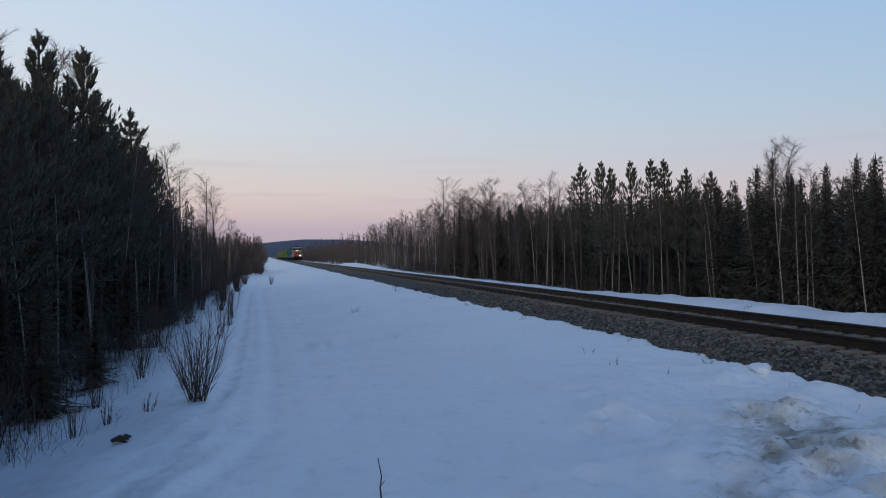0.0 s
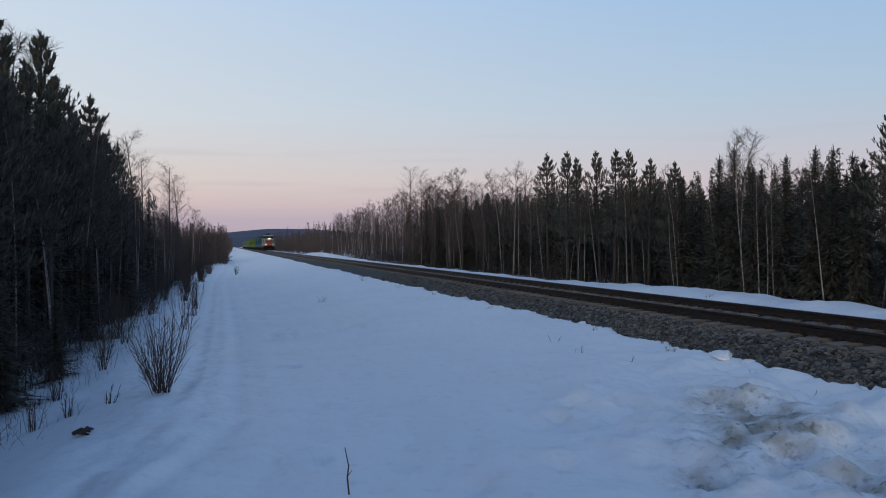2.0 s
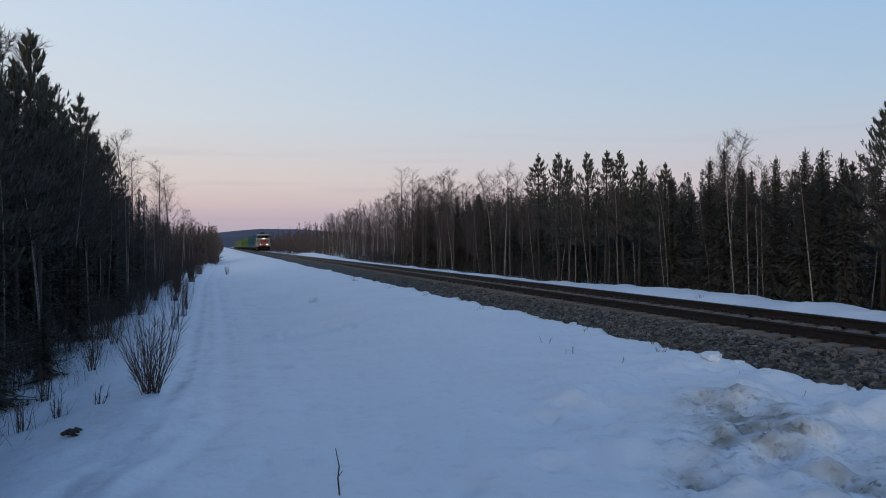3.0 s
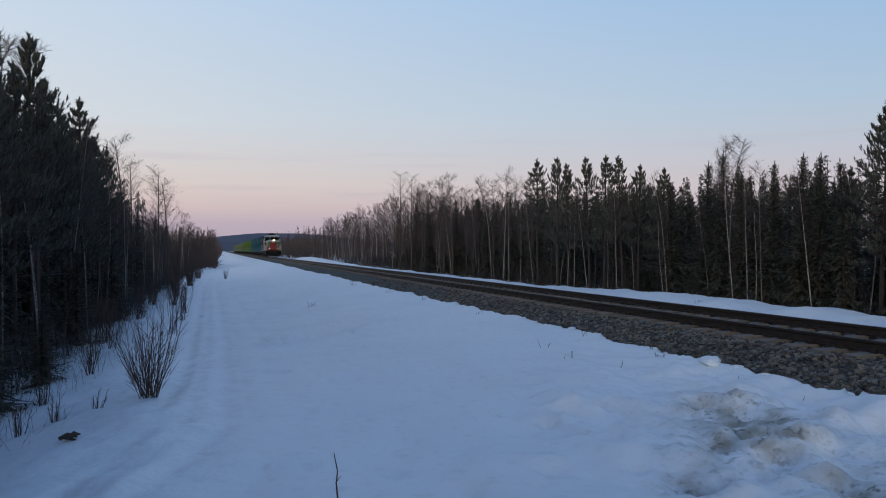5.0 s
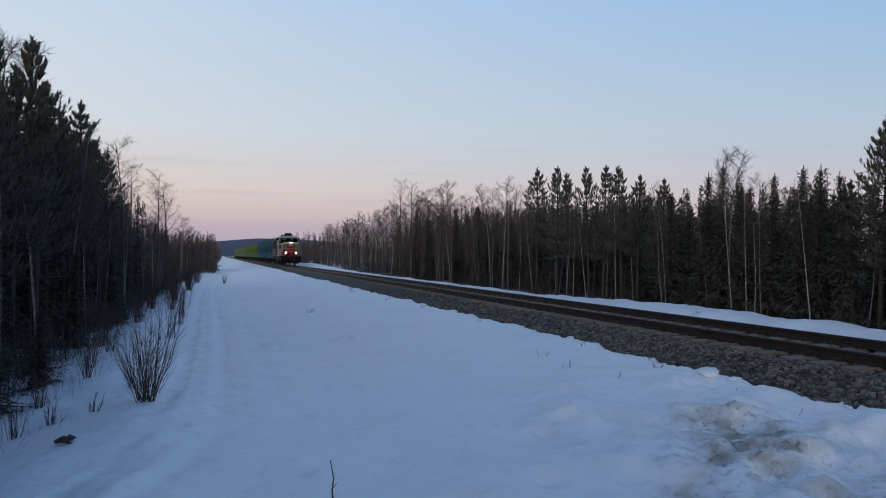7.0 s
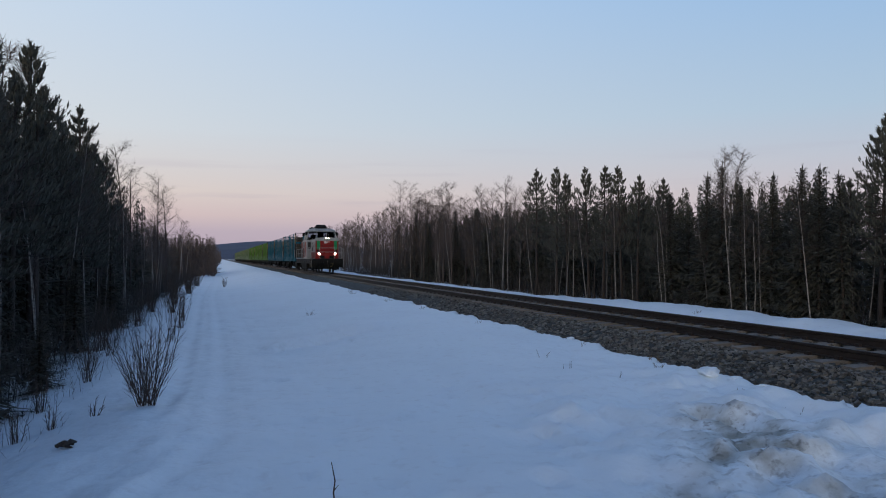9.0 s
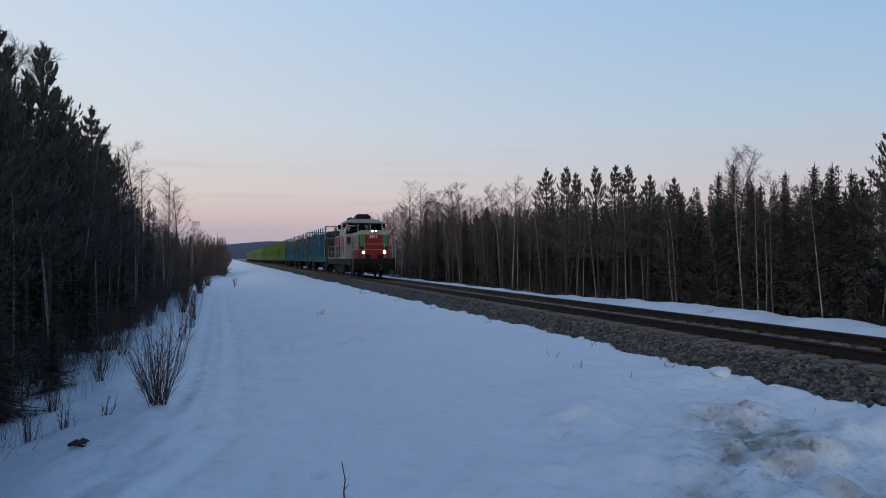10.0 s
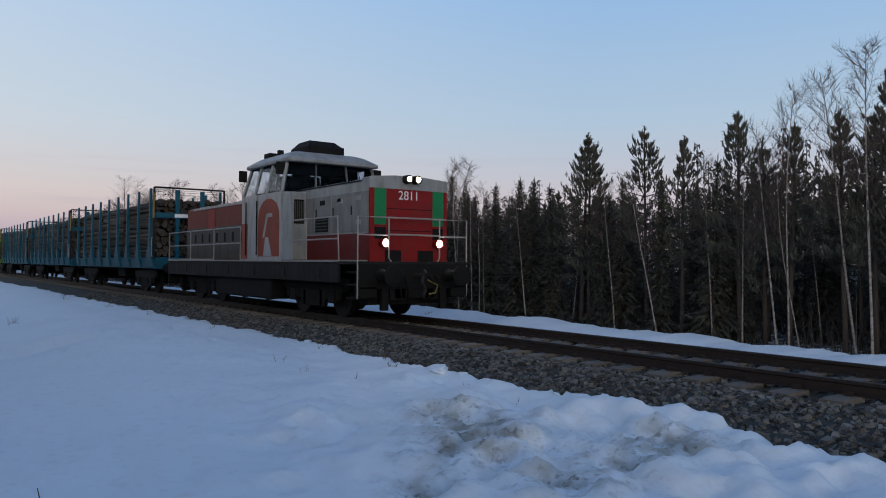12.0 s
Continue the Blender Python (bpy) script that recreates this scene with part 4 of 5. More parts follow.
def bogie(parent, y, base, radius, mat):
    b = Build()
    for s in (-1, 1):
        x = s * 1.08
        b.box(x - 0.06, x + 0.06, y - base / 2 - 0.55, y + base / 2 + 0.55, 0.62, 0.78, 0.02)
        b.prism([(y - 0.62, 0.24), (y + 0.62, 0.24), (y + 0.8, 0.66), (y - 0.8, 0.66)], x - 0.05, x + 0.05, "x")
        b.box(x - 0.04, x + 0.04, y - base / 2 - 0.75, y + base / 2 + 0.75, 0.70, 0.92)
        for e in (-1, 1):
            c = y + e * base / 2
            b.box(x - 0.10, x + 0.14, c - 0.17, c + 0.17, radius - 0.17, radius + 0.17, 0.03)
            for d in (-0.30, 0.30):
                b.lathe([(0.42, 0.085), (0.63, 0.085)], (x + 0.02 * s, c + d, 0), "z", 10)
            b.box(x - 0.05, x + 0.05, c - e * 0.62 - 0.05, c - e * 0.62 + 0.05, 0.22, 0.66)
    b.box(-1.0, 1.0, y - 0.3, y + 0.3, 0.5, 0.8)
    return part("bogie", b, mat, parent)


def buffers(parent, y, z, out):
    """A pair of buffers at the end y, pointing along out (-1 or 1)."""
    for s in (-1, 1):
        b = Build().lathe([(0, 0.16), (out * 0.08, 0.13), (out * 0.36, 0.115), (out * 0.36, 0.085), (out * 0.52, 0.085), (out * 0.52, 0.235), (out * 0.56, 0.245), (out * 0.59, 0.17), (out * 0.595, 0.02)],
                          (s * 0.92, y, z), "y", 20)
        part("buffer", b, M["black"], parent)


def locomotive():
    loco = tagged(new("diesel_locomotive"), "red, white and grey diesel locomotive with lit headlights on the track", "locomotive")
    # frame and running boards
    part("deck", Build().box(-1.5, 1.5, -0.20, 13.80, 1.27, 1.34, 0.012), M["chassis"], loco)
    for s in (-1, 1):
        sill = Build().prism([(0.72, 0.86), (13.75, 0.86), (13.75, 1.27), (0.72, 1.27)], s * 1.50, s * 1.44, "x")
        side = part("side_sill", sill, M["chassis"], loco, "wide dirty grey frame plate")
        edge = Build().box(s * 1.505 - 0.012, s * 1.505 + 0.012, 0.72, 13.75, 1.325, 1.355).box(s * 1.505 - 0.012, s * 1.505 + 0.012, 9.0, 13.75, 1.345, 1.40)
        part("sill_edge", edge, M["handrail"], side, "worn pale edge of the deck")
        for k in range(6):
            part("cover_plate", Build().box(s * 1.512 - 0.01, s * 1.512 + 0.01, 1.6 + k * 2.0, 2.3 + k * 2.0, 0.95, 1.20, 0.004), M["chassis"], side)
    part("underframe", Build().box(-0.6, 0.6, 0.2, 13.5, 0.75, 1.27).box(-1.25, 1.25, 5.5, 9.0, 0.42, 0.9, 0.06).box(-1.38, 1.38, 4.75, 9.1, 0.30, 0.86, 0.05), M["black"], loco, "black tanks and underframe")
    for end, out in ((-0.20, -1), (13.80, 1)):
        y0, y1 = sorted((end, end - out * 0.12))
        part("buffer_beam", Build().box(-1.48, 1.48, y0, y1, 0.72, 1.30, 0.02).box(-0.55, 0.55, y0 + 0.02, y1 + 0.02, 0.50, 0.75, 0.02), M["black"], loco)
        buffers(loco, end, 1.03, out)
        hook = Build().tube([(0, end, 1.03), (0, end + out * 0.30, 1.03), (0, end + out * 0.40, 1.10), (0, end + out * 0.34, 1.16)], [0.06, 0.05, 0.035, 0.02], 8)
        hook.tube([(0, end + out * 0.32, 1.02), (-0.05, end + out * 0.36, 0.86), (0.05, end + out * 0.36, 0.70), (0, end + out * 0.33, 0.56)], 0.035, 8)
        part("coupling", hook, M["steel"], loco)
        ya, yb = sorted((end - out * 0.25, end - out * 0.55))
        part("brake_rigging", Build().box(-1.15, 1.15, ya, yb, 0.36, 0.75, 0.04), M["black"], loco)
        for x in (-0.55, -0.36, 0.36, 0.55):
            part("air_hose", Build().tube([(x, end, 1.0), (x, end + out * 0.16, 0.96), (x + 0.03, end + out * 0.20, 0.70), (x * 0.8, end + out * 0.12, 0.52)], 0.024, 7), M["black"], loco)
        for s in (-1, 1):
            part("rail_guard", Build().box(s * 0.80 - 0.09, s * 0.80 + 0.09, y0, y1, 0.24, 0.75, 0.02), M["black"], loco)
            part("brake_box", Build().box(s * 0.45 - 0.22, s * 0.45 + 0.22, y0 + 0.02, y1 + 0.05, 0.46, 0.78, 0.03), M["black"], loco)
            part("corner_plate", Build().box(s * 1.25 - 0.24, s * 1.25 + 0.24, y0, y1, 0.52, 0.80, 0.03), M["black"], loco)
    part("yellow_hose", Build().tube([(0.30, -0.26, 0.92), (0.50, -0.38, 0.80), (0.42, -0.40, 0.62), (0.28, -0.34, 0.60)], 0.022, 7), M["ochre"], loco, "ochre air hose")
    for y in (2.75, 11.0):
        bogie(loco, y, 2.15, 0.5, M["black"])
    wheels = [wheelset(loco, y + e * 1.075, 0.5) for y in (2.75, 11.0) for e in (-1, 1)]

    # front hood: a slightly arched top; red band, grey doors, silver brow
    def hood(y0, y1, half, eave, crown, z0, z1=None):
        n = 10
        arc = [(half * math.cos(math.pi * k / n), eave + (crown - eave) * math.sin(math.pi * k / n)) for k in range(n + 1)]
        return Build().prism([(half, z0), *arc, (-half, z0)] if z1 is None else [(half, z0), (half, z1), (-half, z1), (-half, z0)], y0, y1)
    W = 1.07
    front = part("front_hood", hood(0.08, 3.95, W, 3.19, 3.29, 1.98), M["silver"], loco, "grey front hood with doors")
    part("red_band", Build().box(-W - 0.006, W + 0.006, 0.086, 3.95, 1.34, 1.98), M["grimy_red"], loco, "dark red lower band of the hood")
    nose = Build().prism([(-W, 1.30), (W, 1.30), (W, 3.02), (-W, 3.02)], -0.03, 0.03)
    face = part("nose_plate", nose, M["red"], loco, "dark red flat nose plate", at=pose(0, 0.08, 0))
    W2 = W + 0.005
    brow = [(W2, 3.245), (0.98, 3.27), (0.4, 3.315), (-0.4, 3.315), (-0.98, 3.27), (-W2, 3.245)]
    part("nose_brow", Build().prism([(W2, 3.005), *brow, (-W2, 3.005)], 0.035, 0.40), M["silver"], loco, "silver brow over the nose")
    for s in (-1, 1):
        x = s * 0.80
        part("green_panel", Build().box(x - 0.155, x + 0.155, -0.042, -0.025, 2.18, 3.0, 0.006), M["green"], face, "bright green marker panel")
        part("vent_grille", Build().box(x - 0.15, x + 0.15, -0.036, -0.02, 1.86, 2.12, 0.004), M["black"], face)
        lamp = part("headlight", Build().lathe([(0.12, 0.105), (-0.06, 0.115), (-0.09, 0.105), (-0.09, 0.085), (-0.05, 0.08)], (s * 0.743, -0.03, 1.76), "y", 22), M["red"], loco, "round lit headlight in a red rim")
        part("lens", Build().lathe([(-0.055, 0.083), (-0.085, 0.075), (-0.10, 0.045), (-0.105, 0.005)], (s * 0.743, -0.03, 1.76), "y", 22), M["lamp"], lamp, "glowing warm lens")
        top = part("top_headlight", Build().lathe([(0.26, 0.10), (-0.08, 0.10), (-0.10, 0.092), (-0.10, 0.072), (-0.06, 0.068)], (s * 0.125, -0.04, 3.235), "y", 20), M["black"], loco, "small lit top headlight")
        part("lens", Build().lathe([(-0.065, 0.070), (-0.09, 0.062), (-0.105, 0.035), (-0.11, 0.004)], (s * 0.125, -0.04, 3.235), "y", 20), M["toplamp"], top, "glowing warm lens")
        part("door_recess", Build().box(s * 0.45 - 0.22, s * 0.45 + 0.22, -0.034, -0.02, 1.32, 1.60, 0.004), M["black"], face)
    for z in (2.05, 2.55):
        part("seam", Build().box(-0.62, 0.62, -0.034, -0.026, z - 0.008, z + 0.008), M["black"], face)
    text = bpy.data.curves.new("running_number", "FONT")
    text.body, text.size, text.extrude, text.align_x = "2811", 0.29, 0.003, "CENTER"
    holder = new("text_source", text)
    me = bpy.data.meshes.new_from_object(holder.evaluated_get(bpy.context.evaluated_depsgraph_get()))
    bpy.data.objects.remove(holder)
    me.materials.clear()
    me.materials.append(M["sign"])
    part("running_number", me, None, face, "white running number", at=pose(-0.03, -0.036, 2.77, 90, 0, 0))
    # doors and fittings on the front hood's sides
    for s in (-1, 1):
        x = s * (W + 0.008)
        for k, (a, c) in enumerate(((0.10, 0.95), (1.0, 1.85), (1.9, 2.75), (2.8, 3.6))):
            door = part("hood_door", Build().box(x - 0.012, x + 0.012, a, c, 2.02, 2.94, 0.008), M["panel"], front, "dull grey door")
            part("handle", Build().box(x + s * 0.012 - 0.012, x + s * 0.012 + 0.012, c - 0.12, c - 0.08, 2.42, 2.62), M["black"], door)
            if k in (1, 2):
                part("badge", Build().box(x + s * 0.012 - 0.008, x + s * 0.012 + 0.008, a + 0.28, a + 0.55, 2.72, 2.84, 0.003), M["black"] if k == 2 else M["white"], door)
        louvre = part("louvre", Build().box(x - 0.016, x + 0.016, 2.0, 2.7, 2.06, 2.42, 0.004), M["black"], front)
        for z in (2.12, 2.20, 2.28, 2.36):
            part("slat", Build().box(x + s * 0.016 - 0.006, x + s * 0.016 + 0.006, 2.04, 2.66, z - 0.014, z + 0.014), M["dull"], louvre)
        for z, y in ((2.80, 0.42), (2.25, 0.42), (2.80, 1.35)):
            part("hinge_plate", Build().box(x + s * 0.012 - 0.008, x + s * 0.012 + 0.008, y, y + 0.22, z - 0.05, z + 0.05, 0.003), M["silver"], front)
        part("tread_edge", Build().box(s * 1.10 - 0.012, s * 1.10 + 0.012, 0.1, 3.9, 1.34, 1.375), M["handrail"], front, "worn pale strip along the deck")
        part("roof_gutter", Build().box(x - 0.02, x + 0.02, 0.42, 3.95, 3.17, 3.20, 0.006), M["black"], front)
    # cab: upright below, leaning in above the sill
    y0, y1, sill, eave = 3.85, 6.60, 3.17, 4.00
    cab = part("cab", Build().prism([(-1.5, 1.34), (1.5, 1.34), (1.5, sill), (-1.5, sill)], y0, y1), M["white"], loco, "white cab with an orange emblem")
    lean = 0.20

    def post(a, c, r):
        part("window_post", Build().tube([a, c], r, 4), M["silver"], cab)
    for s in (-1, 1):
        for yy, yt in ((y0 + 0.03, y0 + 0.14), (4.85, 4.87), (5.70, 5.66), (y1 - 0.03, y1 - 0.24)):
            post((s * 1.47, yy, sill - 0.02), (s * (1.47 - lean), yt, eave + 0.02), 0.055)
    for yy, yt in ((y0 + 0.03, y0 + 0.14), (y1 - 0.03, y1 - 0.24)):
        for x in (-0.5, 0.5):
            post((x, yy, sill - 0.02), (x * 0.9, yt, eave + 0.02), 0.035)

    def pane(name, quad, mat):
        q = [Vector(p) for p in quad]
        nrm = (q[1] - q[0]).cross(q[3] - q[0]).normalized() * 0.008
        b = Build().add([p - nrm for p in q] + [p + nrm for p in q], [(3, 2, 1, 0), (4, 5, 6, 7), (0, 1, 5, 4), (1, 2, 6, 5), (2, 3, 7, 6), (3, 0, 4, 7)])
        part(name, b, mat, cab, "dark cab window")
    for yy, yt in ((y0 + 0.01, y0 + 0.12), (y1 - 0.01, y1 - 0.22)):
        for xa, xb in ((-1.46, -0.5), (-0.5, 0.5), (0.5, 1.46)):
            pane("windscreen", [(xa, yy, sill), (xb, yy, sill), (xb * 0.87, yt, eave), (xa * 0.87, yt, eave)], M["tinted"] if yy < 5 else M["clear"])
    for s in (-1, 1):
        for a, c in ((y0 + 0.08, 4.82), (4.90, 5.66), (5.74, y1 - 0.08)):
            pane("side_window", [(s * 1.47, a, sill + 0.03), (s * 1.47, c, sill + 0.03), (s * 1.28, c - 0.06, eave), (s * 1.28, a + 0.06, eave)], M["clear"])
    desk = Build().box(-1.2, 1.2, y0 + 0.2, y0 + 0.8, 3.0, 3.38, 0.05).box(-0.9, -0.45, 4.9, 5.35, 3.0, 3.72, 0.05).box(-0.2, 0.2, 5.0, 5.5, 3.0, 3.75, 0.05).box(0.6, 1.1, 5.3, 5.8, 3.0, 3.8, 0.05)
    part("cab_interior", desk, M["black"], cab)
    # added wall blocks the sky behind the windscreen, its gaps leave bright patches
    wall = Build().box(-0.1, 0.48, 6.2, 6.26, 3.0, 3.95).box(0.86, 1.28, 6.2, 6.26, 3.0, 3.95).box(0.48, 0.86, 6.2, 6.26, 3.0, 3.56)
    wall.box(1.24, 1.28, 4.78, 6.2, 3.2, 3.93).box(1.24, 1.28, 4.0, 4.32, 3.2, 3.93).box(1.24, 1.28, 4.32, 4.78, 3.2, 3.55)
    part("bulkhead", wall, M["black"], cab, "black wall added to block the sky behind the windscreen")
    # black ceiling and floor sheets carry the cab's inner shade as colour
    part("cab_lining", Build().box(-1.25, 1.25, y0 + 0.2, y1 - 0.3, 3.93, 3.97).box(-1.42, 1.42, y0 + 0.05, y1 - 0.05, 3.172, 3.19), M["black"], cab, "black lining with the cab's inner shade put into its colour")
    def roof_ring(z, inset, corner):
        xa, ya, yb = 1.41 - inset, y0 - 0.14 + inset, y1 + 0.02 - inset
        ring = []
        for cx, cy, a0 in ((xa - corner, yb - corner, 0), (corner - xa, yb - corner, 90), (corner - xa, ya + corner, 180), (xa - corner, ya + corner, 270)):
            for k in range(5):
                a = math.radians(a0 + 22.5 * k)
                ring.append((cx + corner * math.cos(a), cy + corner * math.sin(a), z))
        return ring
    rings = [roof_ring(eave + dz, inset, c) for dz, inset, c in ((-0.03, 0.02, 0.12), (0.0, 0.0, 0.14), (0.05, 0.0, 0.14), (0.07, 0.02, 0.15), (0.24, 0.26, 0.22), (0.30, 0.42, 0.25), (0.34, 0.85, 0.25))]
    roof = part("cab_roof", Build().loft(rings), M["silver"], loco, "pale grey sloped cab roof", smooth=False)
    part("roof_unit", Build().loft([[(x * k, y, z) for x, y in ((-0.55, 4.25), (0.55, 4.25), (0.55, 5.35), (-0.55, 5.35))] if i == 0 else
                                    [(x, y, z) for x, y in ((-0.55 * k, 4.25 + (1 - k) * 0.9), (0.55 * k, 4.25 + (1 - k) * 0.9), (0.55 * k, 5.35 - (1 - k) * 0.6), (-0.55 * k, 5.35 - (1 - k) * 0.6))]
                                    for i, (z, k) in enumerate(((4.30, 1.0), (4.50, 1.0), (4.68, 0.72), (4.70, 0.66)))]), M["black"], roof, "black roof ventilator box")
    part("horn_box", Build().box(-0.95, -0.45, 5.95, 6.35, 4.28, 4.46, 0.03).box(-0.85, -0.70, 5.5, 5.65, 4.28, 4.50, 0.02), M["black"], roof)
    part("antenna", bar([(0.5, 4.2, 4.3), (0.5, 4.2, 4.52)], 0.02), M["black"], roof)
    for s in (-1, 1):
        for yy in (y0 + 0.12, y1 - 0.02):
            part("mirror", Build().box(min(s * 1.36, s * 1.60), max(s * 1.36, s * 1.60), yy - 0.02, yy + 0.05, 3.62, 3.95, 0.02), M["black"], cab)
        # emblem: an orange arch with a pale mark in it
        x = s * 1.506
        m = 12
        arch = [(3.98, 1.46), (5.36, 1.46), (5.36, 2.5)] + [(4.67 + 0.69 * math.cos(math.pi * i / m), 2.52 + 0.50 * math.sin(math.pi * i / m)) for i in range(m + 1)][1:-1] + [(3.98, 2.5)]
        em = part("emblem", Build().prism(arch, x - 0.006, x + 0.006, "x"), M["orange"], cab, "orange arch emblem")
        part("emblem_mark", Build().prism([(4.42, 1.47), (5.0, 1.47), (4.86, 1.98), (4.66, 1.98)], x + s * 0.002 - 0.007, x + s * 0.002 + 0.007, "x")
             .prism([(4.92, 1.98), (5.06, 1.98), (4.78, 2.62), (4.40, 2.62), (4.40, 2.52), (4.70, 2.52)], x + s * 0.002 - 0.007, x + s * 0.002 + 0.007, "x"), M["white"], em, "pale mark")
        part("cab_door", Build().box(x - 0.012, x + 0.012, 5.42, 6.1, 1.40, 3.14, 0.01), M["white"], cab)
        part("door_stripe", Build().box(x - 0.016, x + 0.016, 6.16, 6.55, 1.40, 2.4, 0.006), M["orange"], cab)
        for yy in (5.36, 6.14):
            part("grab_rail", bar([(s * 1.56, yy, 1.5), (s * 1.56, yy, 3.0)], 0.02), M["black"], cab)
        # rear platform of the front hood against the cab
        part("front_locker", Build().box(s * 1.28 - 0.20, s * 1.28 + 0.20, 3.25, 3.85, 1.36, 3.12, 0.03), M["silver"], cab)
        grille = part("locker_grille", Build().box(s * 1.28 - 0.14, s * 1.28 + 0.14, 3.235, 3.26, 2.30, 2.92, 0.004), M["black"], cab)
        for k in range(5):
            part("slat", Build().box(s * 1.28 - 0.125 + k * 0.055, s * 1.28 - 0.100 + k * 0.055, 3.222, 3.24, 2.34, 2.88), M["dull"], grille)
        part("grab_rail", bar([(s * 1.50, 3.18, 2.30), (s * 1.50, 3.14, 2.34), (s * 1.50, 3.14, 2.95), (s * 1.50, 3.18, 3.0)], 0.016), M["handrail"], cab)
    # rear hood
    rear = part("rear_hood", hood(6.6, 13.1, 1.02, 3.10, 3.30, 1.34), M["rust"], loco, "faded dark red rear hood with grey doors")
    for s in (-1, 1):
        x = s * 1.028
        part("lower_panel", Build().box(x - 0.006, x + 0.006, 6.62, 13.10, 1.36, 2.46), M["dull"], rear, "grimy grey lower panel")
        part("end_panel", Build().box(min(0, s * 0.98), max(0, s * 0.98), 13.09, 13.115, 1.40, 3.05, 0.004), M["dull"], rear)
        part("top_rail", Build().box(x - 0.02, x + 0.02, 6.65, 12.4, 3.09, 3.15, 0.008), M["white"], rear)
        for a in (7.2, 9.0, 10.8):
            part("lift_eye", Build().box(x - 0.02, x + 0.02, a, a + 0.9, 3.15, 3.18), M["white"], rear)
        part("dark_stripe", Build().box(x - 0.008, x + 0.008, 10.2, 10.85, 2.35, 3.05), M["red"], rear)
        for k in range(8):
            a = 6.75 + k * 0.72
            d = part("hood_door", Build().box(x - 0.014, x + 0.014, a, a + 0.66, 1.42, 2.42, 0.008), M["dull"], rear)
            part("slot", Build().box(x + s * 0.012 - 0.008, x + s * 0.012 + 0.008, a + 0.25, a + 0.41, 1.95, 2.25, 0.003), M["black"], d)
    part("stack", Build().lathe([(3.25, 0.2), (3.5, 0.2), (3.5, 0.15)], (0, 8.6, 0), "z", 16), M["black"], rear)

    # handrails
    def rail(path, r=0.019):
        part("handrail", bar(path, r), M["handrail"], loco)
    yf = -0.17
    for s in (-1, 1):
        # front corner, with the ladder's stile down to the lowest step
        rail([(s * 1.50, yf, 0.52), (s * 1.50, yf, 2.33), (s * 0.70, yf, 2.33)])
        rail([(s * 1.50, yf, 1.93), (s * 0.70, yf, 1.93)])
        rail([(s * 0.70, yf, 2.33), (s * 0.70, yf, 1.42), (s * 0.64, yf, 1.34)])
        for z in (0.52, 0.82, 1.10):
            part("step", Build().box(s * 1.26 - 0.24, s * 1.26 + 0.24, -0.12, 0.35, z - 0.02, z + 0.02, 0.008), M["black"], loco)
        part("step_plate", Build().box(s * 1.06 - 0.02, s * 1.06 + 0.02, -0.1, 0.70, 0.5, 1.27), M["black"], loco)
        rail([(s * 1.48, 0.72, 1.34), (s * 1.48, 0.80, 2.37), (s * 1.48, 3.20, 2.37)])
        rail([(s * 1.48, 0.76, 1.86), (s * 1.48, 3.20, 1.86)])
        for y in (2.4, 3.2):
            rail([(s * 1.48, y, 1.34), (s * 1.48, y, 2.37)])
        rail([(s * 1.48, 6.75, 1.34), (s * 1.48, 6.75, 2.33), (s * 1.48, 13.72, 2.33), (s * 1.48, 13.72, 1.34)])
        rail([(s * 1.48, 6.75, 1.86), (s * 1.48, 13.72, 1.86)])
        for y in (9.0, 11.3):
            rail([(s * 1.48, y, 1.34), (s * 1.48, y, 2.33)])
    rail([(-0.70, yf, 1.95), (0.70, yf, 1.95)])
    rail([(-0.70, yf, 2.33), (0.70, yf, 2.33)])
    return loco, wheels


def log_pile(b, ends, r, y0, y1, half, z0, z1):
    """Logs lying lengthwise between the stakes, heaped to an uneven dome."""
    z = z0
    row = 0
    while z < z1:
        x = -half + r.uniform(0.02, 0.1)
        top = z1 + 0.10 * math.cos(row)
        while x < half - 0.05:
            rad = r.uniform(0.065, 0.125)
            if z + rad < top - 0.22 * (abs(x) / half) ** 2 + r.uniform(-0.08, 0.08):
                a, c = y0 + r.uniform(-0.12, 0.22), y1 + r.uniform(-0.22, 0.12)
                p = Vector((x + rad, a, z + r.uniform(-0.05, 0.05)))
                q = Vector((x + rad + r.uniform(-0.06, 0.06), c, z + r.uniform(-0.09, 0.09)))
                outer = abs(x + rad) > half - 0.32 or z > z1 - 0.45
                b.tube([p, p.lerp(q, 0.5) + Vector((r.uniform(-0.02, 0.02), 0, r.uniform(-0.02, 0.02))), q] if outer else [p, q], [rad, rad * 0.92, rad * 0.82] if outer else [rad, rad * 0.85], 6, False)
                for e, k, d in ((p, 1.0, -1), (q, 0.83, 1)):
                    ends.add([e + Vector((math.cos(t * math.pi / 3) * rad * k, d * 0.004, math.sin(t * math.pi / 3) * rad * k)) for t in range(6)], [tuple(range(6))])
            x += rad * 2 + 0.005
        z += 0.165
        row += 1


LENGTH, PITCH = 15.3, 17.0


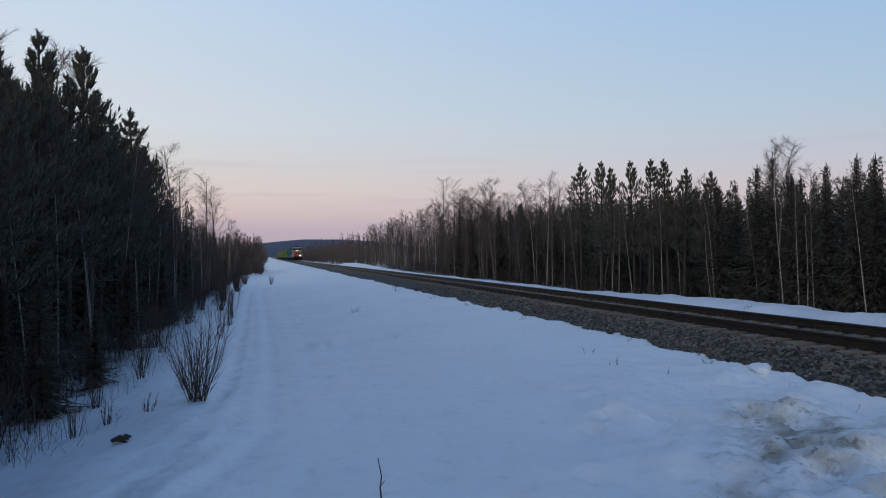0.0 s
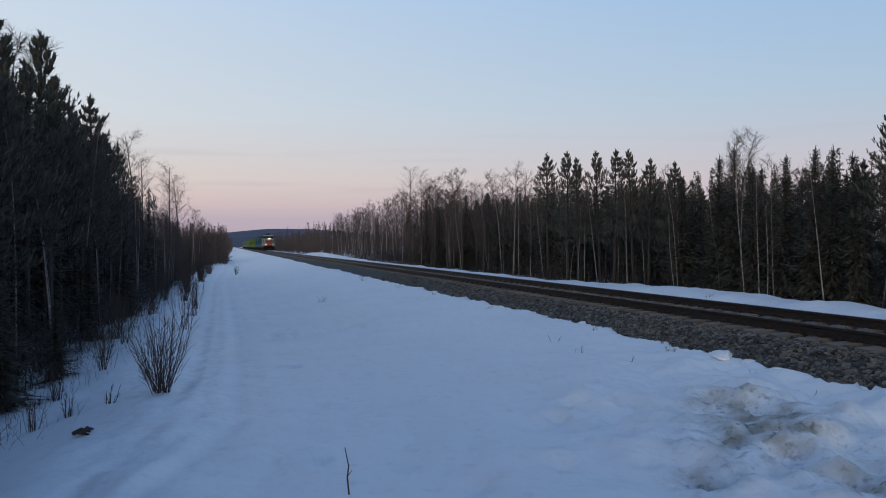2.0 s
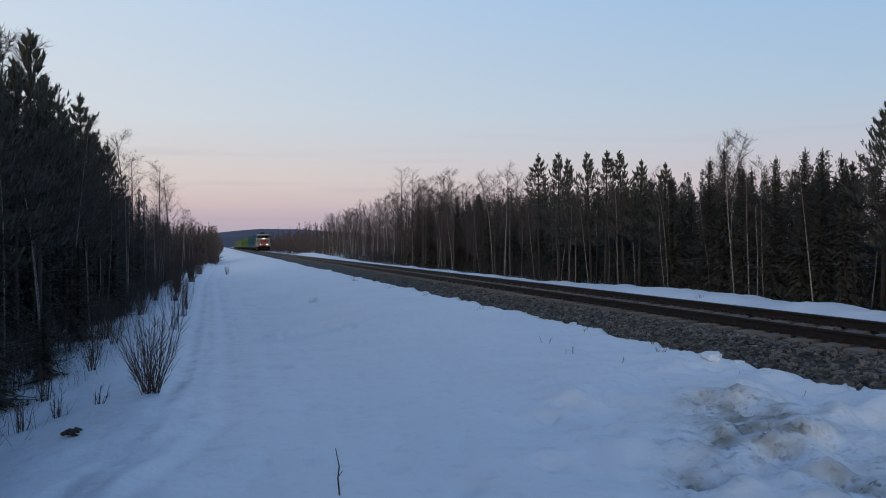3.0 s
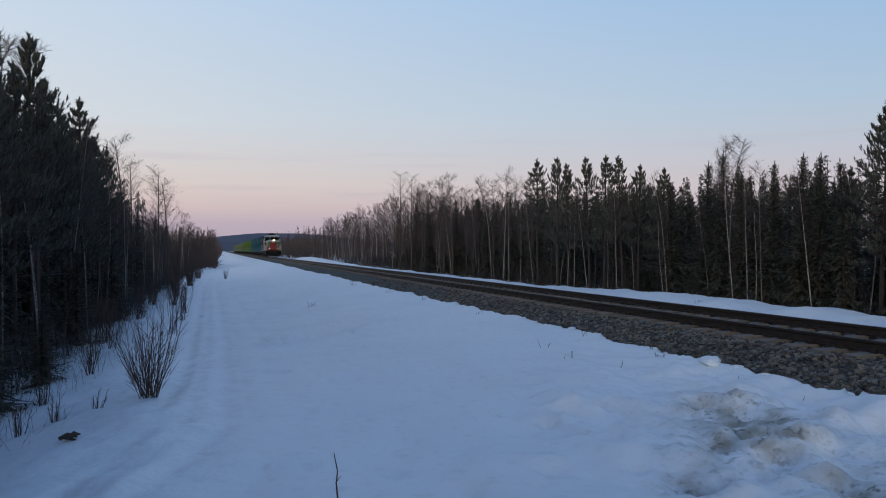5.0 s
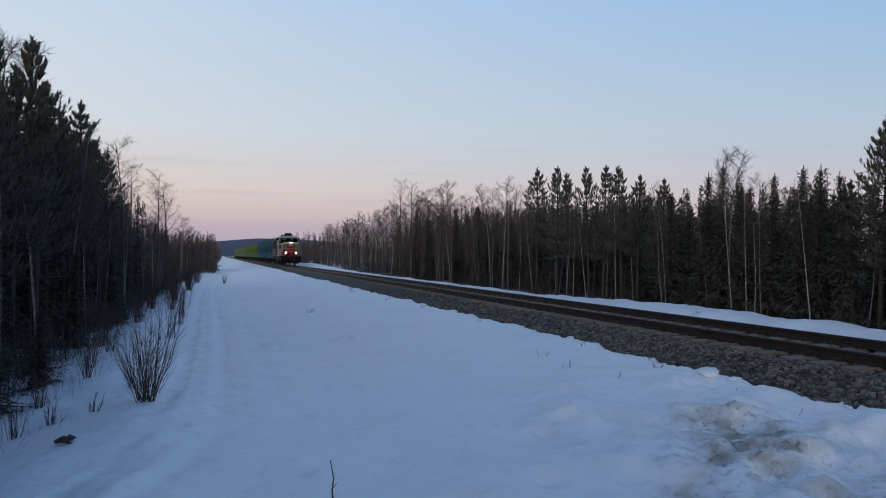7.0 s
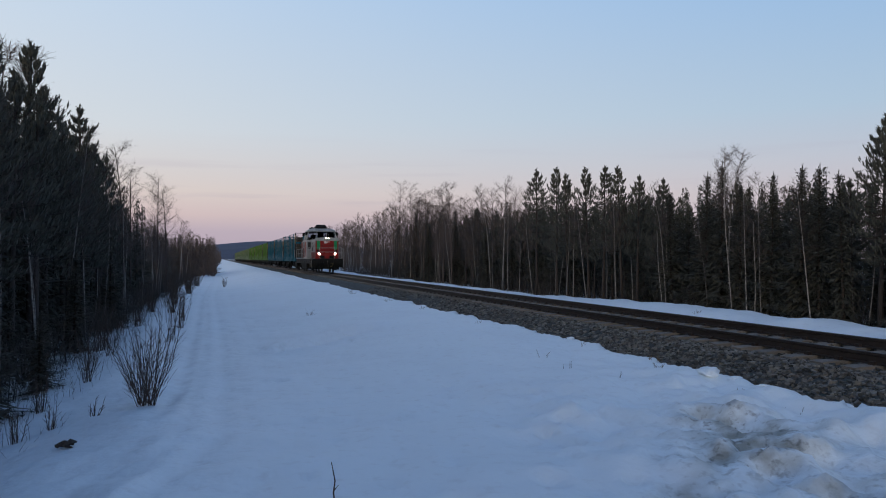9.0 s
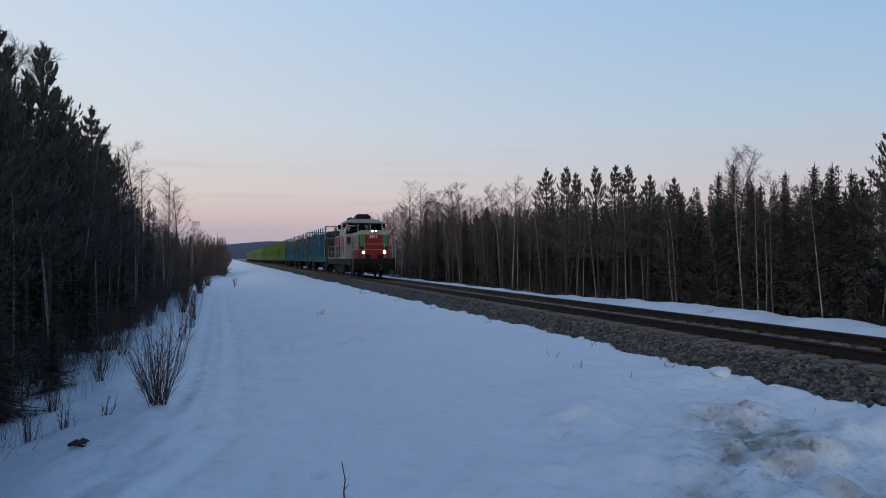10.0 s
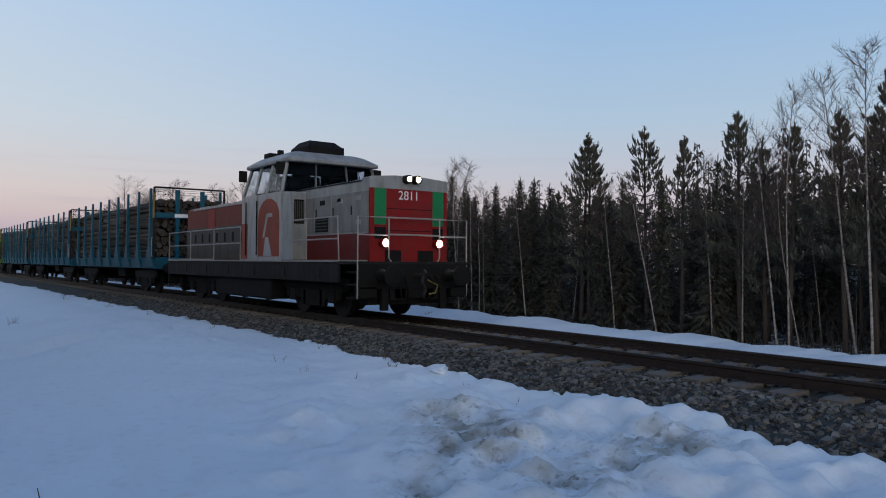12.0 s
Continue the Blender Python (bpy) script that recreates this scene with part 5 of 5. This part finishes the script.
def timber_wagon(paint_name, colour_words, seed):
    mat = M[paint_name]
    r = random.Random(seed)
    wagon = tagged(new("timber_wagon"), f"{colour_words} timber wagon with tall stakes, loaded with logs", "freight wagon", "timber wagons of the train")
    b = Build()
    for s in (-1, 1):
        b.prism([(0.1, 1.02), (LENGTH - 0.1, 1.02), (LENGTH - 0.1, 1.42), (0.1, 1.42)], s * 1.36, s * 1.30, "x")
        b.box(s * 1.33 - 0.10, s * 1.33 + 0.10, 0.1, LENGTH - 0.1, 1.40, 1.45)
    b.box(-1.36, 1.36, 0.0, 0.16, 1.0, 1.46, 0.02).box(-1.36, 1.36, LENGTH - 0.16, LENGTH, 1.0, 1.46, 0.02)
    part("underframe", b, mat, wagon)
    part("floor", Build().box(-1.3, 1.3, 0.16, LENGTH - 0.16, 1.36, 1.42), M["black"], wagon)
    part("brake_gear", Build().box(-0.35, 0.35, 0.2, LENGTH - 0.2, 0.82, 1.05).box(-1.0, -0.3, 6.2, 7.6, 0.6, 1.0, 0.08).box(0.2, 0.9, 7.9, 9.2, 0.62, 1.0, 0.08), M["black"], wagon)
    for i in range(9):
        y = 0.55 + i * 1.78
        bolster = Build().prism([(-1.45, 1.42), (-1.45, 1.62), (-1.30, 1.46), (1.30, 1.46), (1.45, 1.62), (1.45, 1.42), (1.2, 1.10), (-1.2, 1.10)], y - 0.10, y + 0.10)
        part("bolster", bolster, mat, wagon)
        for s in (-1, 1):
            k = 0.085 if i in (0, 3, 6) else 0.06
            stake = Build().loft([[(s * (1.42 - d) + e, y + f, z) for e, f in ((-w, -k * q), (w, -k * q), (w, k * q), (-w, k * q))]
                                  for z, w, q, d in ((1.06, 0.05, 6.0, 0.06), (1.46, 0.06, 4.4, 0.0), (2.05, 0.055, 1.1, 0.0), (4.2, 0.04, 0.75, 0.02))])
            part("stake", stake, mat, wagon)
    # end frame over the headstock
    head = Build()
    for x in (-1.40, 1.40):
        head.tube([(x, 0.06, 1.4), (x, 0.06, 4.22)], 0.045, 6)
    head.tube([(-1.40, 0.06, 4.22), (1.40, 0.06, 4.22)], 0.035, 6)
    part("end_frame", head, M["chassis"], wagon)
    for x in (-0.5, 0.5):
        part("end_post", Build().box(x - 0.075, x + 0.075, 0.02, 0.16, 1.4, 4.15, 0.01), mat, wagon)
    mesh = Build()
    for z in (3.95, 4.05, 4.13):
        mesh.tube([(-1.4, 0.06, z), (1.4, 0.06, z)], 0.008, 4)
    part("end_wires", mesh, M["steel"], wagon)
    plate = part("end_plate", Build().box(-1.36, 1.36, 0.03, 0.12, 3.02, 3.22, 0.01), mat, wagon)
    part("end_marking", Build().box(-0.62, -0.10, 0.016, 0.035, 3.05, 3.19), M["sign"], plate, "pale marking strip")
    part("yellow_mark", Build().box(-1.452, -1.395, 0.005, 0.115, 3.0, 4.0, 0.004), M["ochre"], wagon, "worn yellow corner marking")
    part("grab_iron", bar([(-1.44, 0.10, 1.5), (-1.50, 0.02, 1.5), (-1.50, 0.02, 2.25), (-1.44, 0.10, 2.25)], 0.018), M["handrail"], wagon)
    logs, ends = Build(), Build()
    for a in (0.35, 5.55, 10.55):
        log_pile(logs, ends, r, a, a + 4.4, 1.32, 1.56, r.uniform(3.85, 4.15))
    load = tagged(part("log_load", logs, M["log"], wagon, "stacked conifer logs with bark"), kind="stuff")
    tagged(part("sawn_face", ends, M["logend"], load, "sawn log ends"), kind="stuff")
    wheels = []
    for y in (2.3, LENGTH - 2.3):
        bogie(wagon, y, 1.8, 0.46, M["black"])
        wheels += [wheelset(wagon, y + e * 0.9, 0.46) for e in (-1, 1)]
    buffers(wagon, 0.0, 1.03, -1)
    buffers(wagon, LENGTH, 1.03, 1)
    part("coupling", Build().tube([(0, 0, 1.03), (0, -0.45, 1.0), (0, -0.7, 0.95)], 0.045, 6).tube([(0, LENGTH, 1.03), (0, LENGTH + 0.45, 1.0), (0, LENGTH + 0.85, 0.98)], 0.045, 6), M["steel"], wagon)
    return wagon, wheels


SPEED, LAST = 18.87, 14.63
loco, loco_wheels = locomotive()
blue, blue_wheels = timber_wagon("blue", "blue", 1)
lime, _ = timber_wagon("lime", "bright green", 2)
pale, _ = timber_wagon("pale", "pale grey-green", 3)
WAGONS = []
for i in range(20):
    src = blue if i < 3 else lime if i < 8 else pale
    ob = src if i in (0, 3, 8) else copy_thing(src, pose(0, 0, 0))
    WAGONS.append((ob, 16.0 + i * PITCH))


def motions():
    def run(ob, back):
        walk(ob, [(float(t), pose(0, LAST + SPEED * (12 - t) + back, 0)) for t in range(13)])
    run(loco, 0.0)
    for ob, back in WAGONS:
        run(ob, back)
    for w, radius in [(w, 0.5) for w in loco_wheels] + [(w, 0.46) for w in blue_wheels]:
        at = w.matrix_basis.translation.copy()
        walk(w, [(k / FPS, pose(*at, math.degrees(SPEED * k / FPS / radius))) for k in range(12 * FPS + 1)])


motions()
